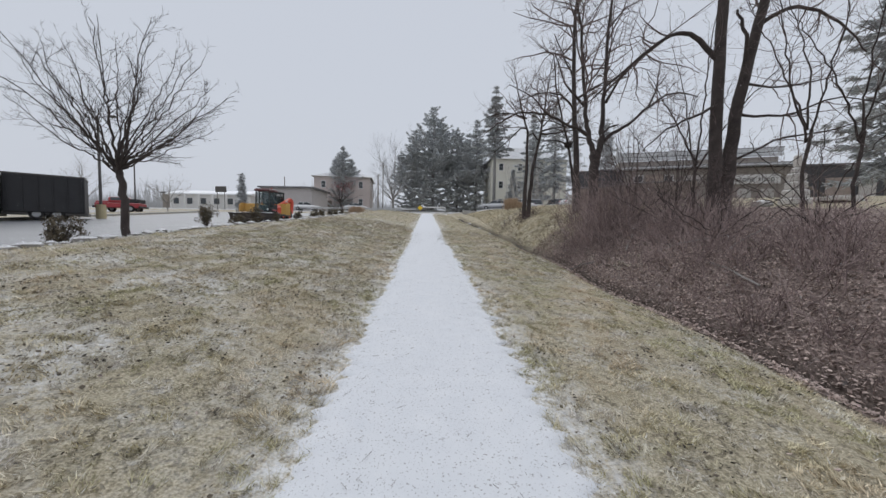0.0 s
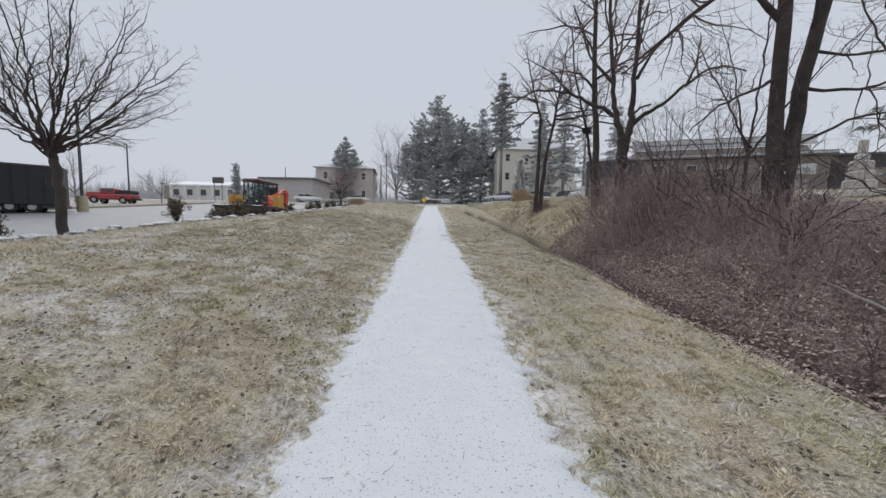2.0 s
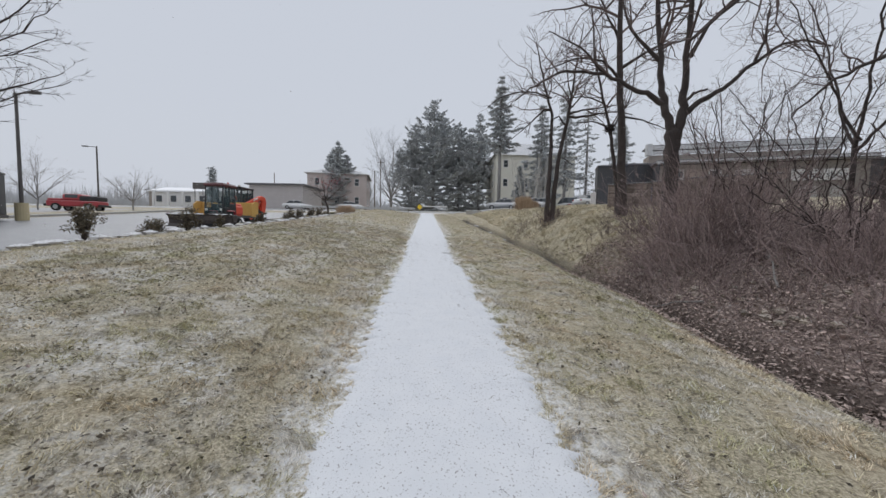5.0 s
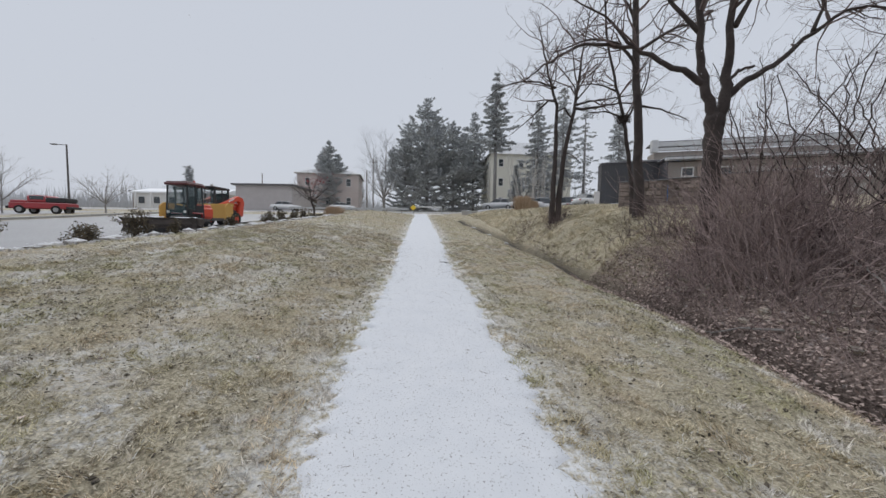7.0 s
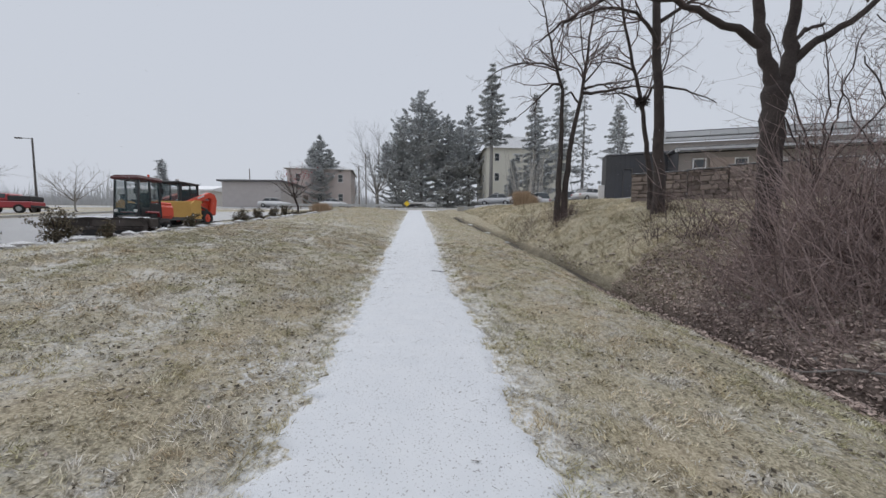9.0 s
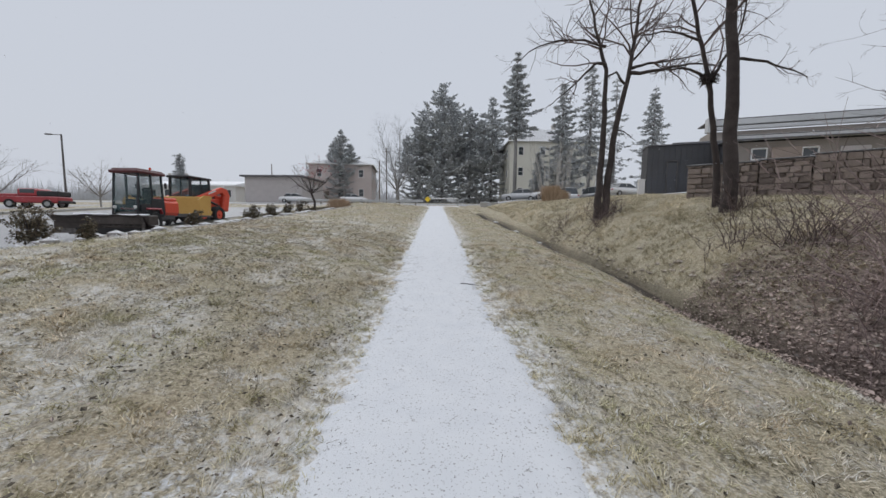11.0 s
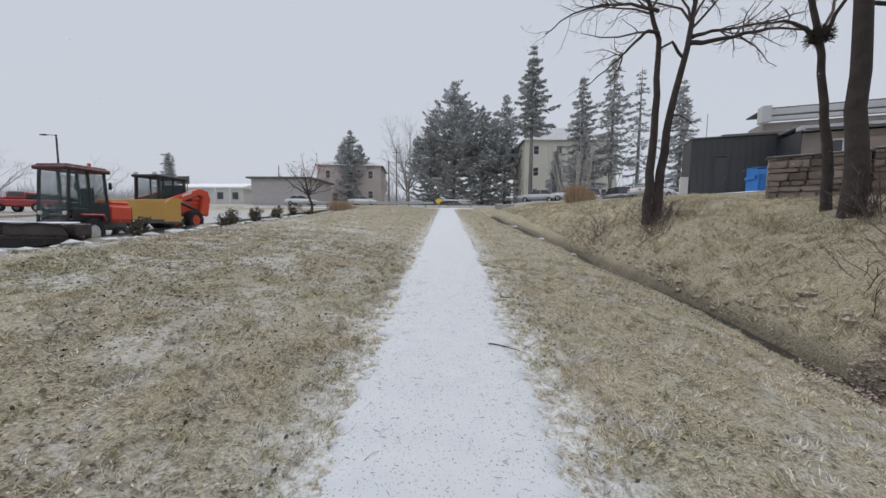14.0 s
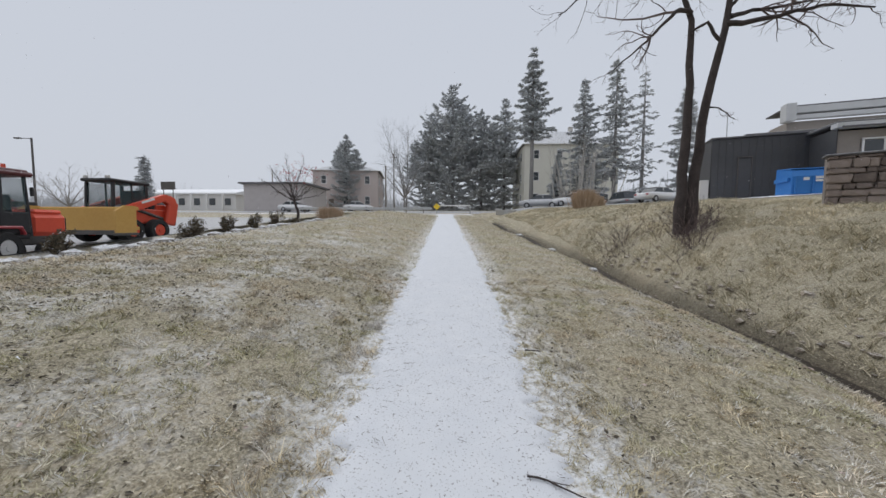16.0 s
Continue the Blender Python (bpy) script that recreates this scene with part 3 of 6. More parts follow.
def crown_tree(name, at, tall, spread, clear_to, stems, label, seed, top=3, r=0.12, angle=40, lift=0.04, style=(3.0, 0.5, 42, 0.14, 0.03), bark=None, twig=None, slim=0.6):
    """A leafless tree of a common build: one trunk that parts into arching limbs."""
    rnd = random.Random(seed)
    limbs = [(((0, 0, -0.25), (rnd.uniform(-.05, .05), 0, clear_to * 0.5), (rnd.uniform(-.08, .08), rnd.uniform(-.08, .08), clear_to)), r, r * 0.75, 1.0)]
    for j in range(stems):
        a = 6.283 * (j + rnd.uniform(-0.3, 0.3)) / stems
        g = radians(rnd.uniform(0.45, 1.25) * angle) if j else 0.1
        n = 5
        d = Vector((math.cos(a) * math.sin(g), math.sin(a) * math.sin(g), math.cos(g)))
        ln = (tall - clear_to) / max(0.55, math.cos(g)) * rnd.uniform(0.85, 1.05)
        ln = min(ln, spread / max(0.2, math.sin(g)) * 1.05) if g > 0.3 else ln
        line = limb_line(rnd, Vector((0, 0, clear_to * rnd.uniform(0.8, 1.0))), d, ln, 0.07, lift, n)
        limbs.append((tuple(p[:] for p in line), r * slim, 0.008, 0.12))
    return bare_tree(name, at, limbs, label, seed + 1, top, style, bark, twig)


def dome_tree(name, at, fork_at, high, wide, count, label, seed, r, style, bark=None, twig=None, lean=0.0):
    """A small leafless tree whose limbs fan out evenly from one fork to a rounded crown."""
    rnd = random.Random(seed)
    limbs = [(((0.06, 0, -0.25), (0.03, 0, fork_at * 0.4), (-0.05, 0.02, fork_at * 0.75), (-0.12, 0, fork_at)), r, r * 0.8, 1.0)]
    for j in range(count):
        a = 2.39996 * j + rnd.uniform(-0.25, 0.25)
        g = (0.12 + 1.08 * ((j + 0.5) / count) ** 0.62) * rnd.uniform(0.93, 1.05)
        reach = rnd.uniform(0.82, 1.03)
        top = Vector((math.cos(a) * math.sin(g) * wide, math.sin(a) * math.sin(g) * wide, math.cos(g) * high)) * reach + Vector((lean, 0, 0))
        p = Vector((-0.12, 0, fork_at * rnd.uniform(0.86, 1.0)))
        line = [p]
        for k in range(1, 6):
            t = k / 5
            bow = Vector((-top.x * 0.10, -top.y * 0.10, -0.10 * top.length)) * math.sin(math.pi * t) * rnd.uniform(0.5, 1.0)
            line.append(p + top * t + bow + rvec(rnd) * 0.05 * t)
        limbs.append((tuple(q[:] for q in line), r * rnd.uniform(0.24, 0.38), 0.006, 0.18))
    return bare_tree(name, at, limbs, label, seed + 1, 3, style, bark, twig)


# ---- the trees on the bank ----
def tall_tree(name, x, y, limbs, label, seed, **kw):
    return bare_tree(name, (x, y, gz(x, y)), limbs, label, seed, **kw)


tall_tree("twin_tree", 5.75, 24.0, (
    (((-0.12, 0, -0.3), (-0.1, 0, 1.2), (-0.04, 0, 3.6), (-0.06, 0.1, 6.0), (-0.6, 0.2, 8.2), (-1.0, 0.2, 10)), 0.185, 0.02, 0.5),
    (((0.14, 0, -0.3), (0.22, 0, 1.2), (0.45, 0, 3.7), (0.95, 0, 6.3), (1.25, 0.2, 8.5), (1.6, 0.2, 11)), 0.19, 0.02, 0.5),
    (((-0.08, 0, 6.2), (-0.6, -0.2, 6.1), (-1.2, -0.3, 5.5), (-1.7, -0.4, 5.0), (-2.4, -0.5, 4.4)), 0.07, 0.012, 0.25),
    (((-0.1, 0, 6.9), (-1.2, 0.3, 7.3), (-2.4, 0.4, 7.2), (-3.6, 0.5, 6.5)), 0.06, 0.015, 0.2),
    (((0.78, 0, 5.4), (0.3, -0.1, 5.8), (-0.1, -0.1, 5.6)), 0.055, 0.03, 0.8),
    (((0.9, 0, 5.8), (1.8, -0.2, 5.85), (3.0, -0.4, 6.05), (4.2, -0.5, 5.9)), 0.085, 0.02, 0.25),
    (((0.92, 0, 6.0), (1.7, 0.2, 6.3), (2.9, 0.3, 6.5), (4.6, 0.3, 6.9)), 0.075, 0.015, 0.3),
    (((0.45, 0, 3.6), (0.75, -0.1, 3.5), (1.1, -0.2, 3.2)), 0.03, 0.01, 0.3),
    (((0.95, 0, 6.3), (1.7, 0, 7.2), (2.0, 0, 8.4)), 0.05, 0.012, 0.2),
), "two leaning dark trunks from one base on the ditch bank", 11, style=(3.8, 0.5, 52, 0.28, 0.01))

tall_tree("nest_tree", 7.85, 20.5, (
    (((0, 0, -0.3), (-0.08, 0, 1.2), (-0.28, 0, 2.4), (-0.55, -0.05, 3.8), (-0.9, 0, 5.2), (-1.3, 0, 7.0), (-1.6, 0, 9.2)), 0.115, 0.03, 0.4),
    (((-0.55, -0.05, 3.75), (-0.1, 0.1, 4.4), (0.4, 0.1, 5.4), (0.7, 0.2, 7.5)), 0.06, 0.015, 0.35),
    (((-0.6, 0, 3.9), (-1.2, -0.2, 4.1), (-2.2, -0.3, 4.0)), 0.06, 0.015, 0.3),
    (((-0.8, 0, 4.9), (-1.6, 0.1, 5.3), (-2.8, 0.2, 5.2)), 0.045, 0.012, 0.2),
), "slim dark tree holding a squirrel nest", 23, style=(3.8, 0.5, 52, 0.26, 0.01))

tall_tree("oak_tree", 7.7, 19.8, (
    (((0, 0, -0.3), (-0.05, 0, 1.6), (-0.25, 0, 4.4), (-0.45, 0, 7.4), (-0.5, 0, 10.5), (-0.3, 0, 13.5), (-0.2, 0, 16)), 0.225, 0.03, 0.45),
    (((-0.2, 0, 4.3), (0.9, -0.1, 4.1), (1.7, -0.2, 3.7)), 0.05, 0.012, 0.3),
    (((-0.3, 0, 5.6), (-1.0, -0.2, 6.4), (-2.2, -0.4, 6.6), (-3.8, -0.5, 6.0)), 0.08, 0.02, 0.15),
    (((-0.35, 0, 6.4), (1.2, 0, 7.3), (2.8, 0.2, 7.8)), 0.08, 0.02, 0.15),
    (((-0.45, 0, 7.6), (-0.9, 0.3, 8.8), (-1.5, 0.4, 10.2)), 0.07, 0.02, 0.1),
), "thick straight dark trunk rising from the bank", 37)

tall_tree("forked_oak_tree", 6.3, 14.5, (
    (((0, 0, -0.4), (-0.02, 0, 0.8), (0.0, 0, 2.2), (0.02, 0, 3.15)), 0.205, 0.19, 1.0),
    (((0.0, 0, 2.85), (-0.12, 0, 3.3), (-0.32, 0, 3.98), (-0.5, 0, 5.1), (-0.7, 0, 7.5), (-1.1, 0, 10), (-1.2, 0, 12.5)), 0.15, 0.02, 0.4),
    (((0.05, 0, 2.85), (0.2, 0, 3.5), (0.26, 0, 4.2), (0.28, 0, 5.2), (0.4, 0.1, 8.2), (0.7, 0.1, 11.2), (0.9, 0, 13.5)), 0.155, 0.02, 0.4),
    (((0.18, 0, 3.45), (0.7, -0.05, 3.95), (1.3, -0.1, 4.3), (2.05, -0.2, 5.0), (2.9, -0.3, 5.5), (3.9, -0.4, 5.35)), 0.095, 0.02, 0.35),
    (((2.05, -0.2, 5.0), (2.4, -0.1, 5.8), (2.5, 0, 6.8)), 0.05, 0.012, 0.1),
    (((0.26, 0, 3.95), (0.6, 0.1, 4.2), (0.97, 0.1, 4.36)), 0.05, 0.03, 0.7),
    (((-0.28, 0, 3.85), (-0.7, 0, 4.1), (-1.25, 0, 4.28), (-2.0, 0.1, 4.72), (-3.1, 0.2, 4.8), (-3.9, 0.3, 4.45), (-4.5, 0.3, 4.0)), 0.09, 0.015, 0.3),
    (((-2.0, 0.1, 4.72), (-2.7, 0.2, 5.5), (-3.6, 0.3, 6.0)), 0.045, 0.012, 0.1),
    (((-0.45, 0, 5.0), (-1.3, 0.1, 6.0), (-1.8, 0.1, 7.4)), 0.07, 0.015, 0.2),
    (((0.35, 0, 5.2), (1.1, 0.1, 6.4), (2.2, 0.2, 7.4)), 0.07, 0.015, 0.2),
), "oak with a V fork and wide spreading limbs", 41, style=(3.6, 0.5, 52, 0.28, 0.02))

tall_tree("double_oak_tree", 9.2, 11.6, (
    (((-0.12, 0, -0.48), (-0.12, 0, 1.44), (-0.18, 0, 4.08), (-0.12, 0, 7.68), (0, 0, 11.04)), 0.225, 0.13, 0.65),
    (((0.24, 0, -0.48), (0.34, 0.06, 1.44), (0.66, 0.12, 3.84), (1.14, 0.12, 6.24), (1.56, 0.12, 9)), 0.24, 0.12, 0.7),
    (((-0.14, 0, 4.92), (-1.08, 0.12, 5.88), (-2.04, 0.12, 5.64), (-3.48, 0.24, 4.44), (-4.32, 0.36, 3.72)), 0.099, 0.017, 0.25),
    (((-0.16, 0, 3.6), (-0.96, -0.24, 3.12), (-2.04, -0.36, 2.64), (-2.76, -0.36, 1.92)), 0.058, 0.014, 0.3),
    (((0.84, 0.12, 4.8), (0.54, -0.12, 5.76), (0.12, -0.24, 6.48)), 0.082, 0.034, 0.6),
    (((1.14, 0.12, 6.24), (2.04, -0.24, 6.6), (3.12, -0.48, 6), (3.96, -0.6, 5.04)), 0.082, 0.017, 0.25),
    (((0.6, 0.12, 3.36), (1.68, -0.36, 3.12), (3.12, -0.72, 3.6), (4.32, -0.96, 3.24)), 0.053, 0.011, 0.15),
    (((0.72, 0.12, 4.32), (2.04, 0, 4.2), (3.84, -0.24, 4.56)), 0.053, 0.011, 0.15),
    (((0.36, 0, 1.68), (1.44, -0.36, 2.28), (3.12, -0.6, 2.64), (4.8, -0.84, 3.24)), 0.047, 0.011, 0.2),
), "two thick dark trunks standing close together in brush", 53, style=(3.3, 0.5, 52, 0.26, 0.01))

# slimmer trees among the brush
YOUNG = ((8.9, 12.2, 7.5, 2.0, 1.9, 4, 67, 0.06, 30), (9.6, 9.2, 6.6, 1.8, 2.2, 4, 71, 0.05, 26), (8.3, 15.4, 4.6, 2.0, 0.8, 6, 73, 0.04, 40), (9.2, 13.4, 4.6, 2.0, 0.9, 4, 79, 0.035, 34),
         (10.9, 7.6, 6.6, 1.8, 2.4, 3, 83, 0.05, 24), (10.3, 8.6, 5.8, 1.6, 2.0, 3, 85, 0.045, 22), (9.9, 14.6, 3.6, 2.0, 0.4, 6, 89, 0.026, 48), (6.9, 12.6, 3.3, 1.8, 0.3, 9, 91, 0.026, 42),
         (8.4, 10.4, 2.2, 1.8, 0.2, 6, 93, 0.02, 50), (7.1, 10.6, 2.4, 1.9, 0.15, 10, 95, 0.022, 55), (7.6, 11.6, 2.4, 1.9, 0.15, 8, 97, 0.02, 50), (6.7, 8.4, 2.0, 1.6, 0.15, 9, 98, 0.02, 58), (7.9, 7.2, 2.2, 1.8, 0.15, 9, 99, 0.02, 58))
for tx, ty, tt, sp, cl, ns, sd, rr, spread in YOUNG:
    crown_tree("young_tree", (tx, ty, gz(tx, ty)), tt, sp, cl, ns, "slim leafless tree among the brush", sd, 3, rr, spread, 0.02, (3.2, 0.5, 46, 0.2, 0.02))


def build_nest():
    rnd = random.Random(5)
    verts, faces = [], []
    c = Vector((7.28, 20.42, gz(7.85, 20.5) + 3.85))
    for _ in range(420):
        d = rvec(rnd).normalized()
        p = c + Vector((d.x * 0.2, d.y * 0.2, d.z * 0.15)) * rnd.uniform(0.6, 1)
        q = p + rvec(rnd).normalized() * rnd.uniform(0.07, 0.2)
        rods(verts, faces, [p, q], [0.013, 0.006], 3)
    ob = soup("squirrel_nest", verts, faces, BARK)
    tagged(ob, "dark ball of twigs and leaves in a tree fork", "nest")


build_nest()


def brush(name, label, spots, seed, material, thick=0.006):
    """Dense brush: many thin arching stems, each with side shoots."""
    rnd = random.Random(seed)
    verts, faces = [], []
    for x, y, tall, spread, count in spots:
        for _ in range(count):
            a, rr = rnd.uniform(0, 6.283), abs(rnd.gauss(0, 0.55)) * spread
            px, py = x + math.cos(a) * rr, y + math.sin(a) * rr
            p = Vector((px, py, gz(px, py) - 0.03))
            out = Vector((math.cos(a) * 0.35 * rnd.random() + rnd.gauss(0, 0.42), math.sin(a) * 0.35 * rnd.random() + rnd.gauss(0, 0.42), 1))
            ln = tall * rnd.uniform(0.45, 1.1)
            line = limb_line(rnd, p, out, ln, 0.2, -0.04, 4)
            r = thick * rnd.uniform(0.7, 1.6)
            rods(verts, faces, line, [r, r * 0.9, r * 0.75, r * 0.55, r * 0.3], 3)
            for _ in range(rnd.randint(3, 6)):
                i = rnd.randint(1, 3)
                q = line[i].lerp(line[i + 1], rnd.random())
                d = (line[i + 1] - line[i]).normalized() + rvec(rnd) * 0.45
                sub = limb_line(rnd, q, d, ln * rnd.uniform(0.15, 0.38), 0.15, 0, 2)
                rods(verts, faces, sub, [r * 0.6, r * 0.45, r * 0.3], 3)
    return tagged(soup(name, verts, faces, material), label, "brush", kind="stuff")


rnd = random.Random(77)
tall_spots = [(6.3 + 0.5 * rnd.gauss(0, 1), 12.3 + 0.7 * rnd.gauss(0, 1), 2.0, 0.9, 70) for _ in range(5)]
tall_spots += [(6.3 + rnd.uniform(-0.6, 0.8), 12.5 + rnd.uniform(-0.9, 1.0), 2.7, 0.9, 46) for _ in range(6)]
tall_spots += [(6.4 + rnd.uniform(-0.3, 1.6), 5.6 + rnd.uniform(0, 5.4), 1.2, 1.0, 48) for _ in range(11)]
tall_spots += [(8.0 + rnd.uniform(-0.8, 1.2), 13.2 + rnd.uniform(-1.5, 1.6), 1.0, 1.1, 45) for _ in range(3)]
brush("brush", "dense red-brown leafless brush on the ditch bank", tall_spots, 3, BRUSH)
low_spots = [(SKEW * y + 5.5 + abs(rnd.gauss(0, 1)) * 1.7, y, rnd.uniform(0.3, 0.95), 0.7, 34) for y in [rnd.uniform(0.6, 14.4) for _ in range(84)]]
brush("brush", "low tangled red-brown brush above the ditch", low_spots, 4, BRUSH, 0.005)
small = [(5.6, 23.7, 1.2, 0.6, 60), (6.2, 23.8, 0.9, 0.5, 50), (7.7, 19.5, 1.1, 0.4, 60), (5.2, 22.7, 0.8, 0.6, 35), (5.9, 17.2, 1.0, 0.7, 40), (6.3, 16.0, 1.5, 0.6, 60), (4.8, 25.5, 1.2, 0.8, 40)]
brush("brush", "thin leafless suckers at the foot of the trunks", small, 6, TWIG, 0.006)


def fallen_branches():
    rnd = random.Random(12)
    for x, y, ln, turn in ((5.0, 11.3, 1.4, 100), (5.6, 10.4, 1.8, 60), (6.4, 7.6, 2.2, 20), (7.0, 8.4, 1.6, 150), (5.8, 6.2, 1.5, 75)):
        verts, faces = [], []
        d = Vector((math.cos(radians(turn)), math.sin(radians(turn)), 0.0))
        pts = limb_line(rnd, Vector((0, 0, 0)), d, ln, 0.09, 0.0, 7)
        pts = [Vector((p.x, p.y, gz(x + p.x, y + p.y) - gz(x, y) + 0.12 + abs(p.z) * 0.2)) for p in pts]
        rods(verts, faces, pts, [0.022 - 0.0025 * i for i in range(8)], 6)
        for i in (2, 4, 5):
            rods(verts, faces, limb_line(rnd, pts[i], d + rvec(rnd) * 0.5, ln * 0.25, 0.1, 0.02, 3), [0.009, 0.007, 0.005, 0.003], 4)
        ob = soup("fallen_branch", verts, faces, BARK_PALE)
        ob.location = (x, y, gz(x, y))
        tagged(ob, "pale fallen branch lying in the leaf litter", "branch", "fallen branches")


fallen_branches()


# ---- the stone shop on the bank ----
SHOP = pose(12.1, 32.25, 0, 0, 0, -17)


def shop_thing(name, x, y, z, label, category, group=""):
    return thing(name, SHOP @ pose(x, y, z), label, category, group)


def build_shed():
    base = shop_thing("shed", 0, 0, 4.0, "black metal-clad shed with a flat roof edge", "shed")
    part("wall", boxes(((4.65, 1.6, 4.0), (2.33, 0.86, 1.25)), bevel=0), DARK_SIDING, base)
    first = part("panel", boxes(((0.28, 0.04, 3.3), (0, 0, 1.6)), ((0.03, 0.07, 3.3), (0.15, 0, 1.6)), bevel=0.006), DARK_SIDING, base)
    for i in range(15):
        ob = first if i == 0 else new("panel", first.data)
        ob.parent = base
        ob.location = (0.17 + 0.305 * i, 0.03, 0)
    part("roof_edge", boxes(((1.4, 1.8, 0.07), (0.66, 0.82, 3.3)), ((3.35, 1.85, 0.13), (3.02, 0.82, 3.34))), ROOFING, base)
    door = part("door", boxes(((0.5, 0.05, 2.1), (1.4, -0.02, 1.15))), DARK_SIDING, base)
    part("door_frame", boxes(((0.05, 0.07, 2.2), (1.12, -0.03, 1.17)), ((0.05, 0.07, 2.2), (1.68, -0.03, 1.17)), ((0.62, 0.07, 0.05), (1.4, -0.03, 2.29))), STEEL, door)
    part("handle", rod(bmesh.new(), (1.58, -0.05, 1.1), (1.58, -0.09, 1.1), 0.02), GALV, door)
    part("pier", boxes(((0.38, 0.3, 1.4), (-0.25, 0.1, 0.5)), bevel=0.02), PALE_STONE, base, "pale stone pier at the corner")
    part("mast", rod(bmesh.new(), (1.0, 1.2, 3.1), (1.0, 1.2, 4.9), 0.025, 0.02), GALV, base)


def window_part(base, x, z, w, h, y=-0.02):
    f = part("window", boxes(((w, 0.06, 0.07), (x, y, z + h / 2)), ((w, 0.06, 0.07), (x, y, z - h / 2)), ((0.07, 0.06, h - 0.08), (x - w / 2 + 0.035, y, z)), ((0.07, 0.06, h - 0.08), (x + w / 2 - 0.035, y, z))), WHITE, base, "white window frame")
    part("pane", boxes(((w - 0.12, 0.02, h - 0.12), (x, y + 0.01, z)), bevel=0), DARK_GLASS, f)


def build_shop():
    base = shop_thing("stone_shop", 3.85, -1.7, 4.0, "long low taupe shop with white roof fascias", "building")
    part("wall", boxes(((11.6, 9.0, 4.0), (5.85, 4.55, 0.9)), bevel=0), TAUPE, base)
    part("fascia", boxes(((12.0, 0.4, 0.2), (5.85, -0.12, 3.08))), FASCIA, base, "long weathered white eaves board")
    part("end_cladding", boxes(((0.05, 1.9, 3.2), (0.02, 0.9, 1.4))), DARK_SIDING, base, "dark cladding at the shed end")
    part("gutter", rod(bmesh.new(), (0, -0.38, 3.0), (11.8, -0.38, 3.0), 0.05), ROOFING, base)
    part("roof", boxes(((12.0, 4.6, 0.10), (5.85, 2.0, 3.2))), ROOFING, base)
    part("clerestory", boxes(((12.6, 1.8, 1.6), (6.75, 5.6, 3.75)), bevel=0), TAUPE, base)
    part("upper_fascia", boxes(((12.9, 0.35, 0.34), (6.8, 4.55, 5.1)), ((12.9, 0.3, 0.22), (6.8, 4.52, 4.72))), FASCIA, base, "upper white roof fascia under snow")
    part("parapet", boxes(((0.45, 0.6, 0.95), (0.35, 4.4, 4.95)), bevel=0.03), FASCIA, base)
    part("upper_roof", boxes(((13.0, 2.2, 0.08), (6.8, 5.5, 5.31))), ROOFING, base)
    window_part(base, 1.2, 2.22, 0.74, 0.58)
    window_part(base, 3.4, 2.2, 0.74, 0.55)
    for x, w, z, m in ((2.4, 1.3, 2.2, STONE), (5.2, 1.2, 2.1, BRICK), (6.9, 1.1, 2.1, STONE), (8.6, 0.9, 0.9, PALE_STONE), (10.1, 0.8, 0.9, PALE_STONE)):
        part("panel", boxes(((w, 0.06, 0.7), (x, -0.03, z))), m, base, "sample stone panel")
    board = shop_thing("shop_sign", 13.1, -1.76, 5.0, "long white board sign with dark lower-case lettering", "sign")
    part("board", boxes(((3.2, 0.05, 0.72), (0, 0, 1.0)), bevel=0.008), WHITE, board)
    font = bpy.data.curves.new("lettering", "FONT")
    font.body, font.size, font.extrude, font.align_x, font.align_y = "stone shop", 0.56, 0.006, "CENTER", "CENTER"
    text = bpy.data.objects.new("lettering", font)
    scene.collection.objects.link(text)
    bpy.context.view_layer.update()
    me = bpy.data.meshes.new_from_object(text)
    bpy.data.objects.remove(text)
    me.materials.append(DARK_SIDING)
    ob = new("lettering", me)
    ob.parent = board
    ob.matrix_basis = pose(0, -0.035, 1.0, 90, 0, 0)
    wing = shop_thing("workshop", 15.6, 0, 4.5, "dark low workshop wing with a flat roof", "building")
    part("wall", boxes(((14, 7, 3.7), (7.0, 3.5, 0.85)), bevel=0), DARK_SIDING, wing)
    part("roof_edge", boxes(((14.3, 7.3, 0.14), (7.0, 3.5, 2.72))), ROOFING, wing)
    part("panel", boxes(((1.6, 0.08, 1.6), (3.6, -0.05, 0.9))), STONE, wing, "brown stone sample panel")
    part("panel", boxes(((1.0, 0.08, 1.7), (5.3, -0.05, 0.9))), PALE_STONE, wing, "pale stone sample panel")


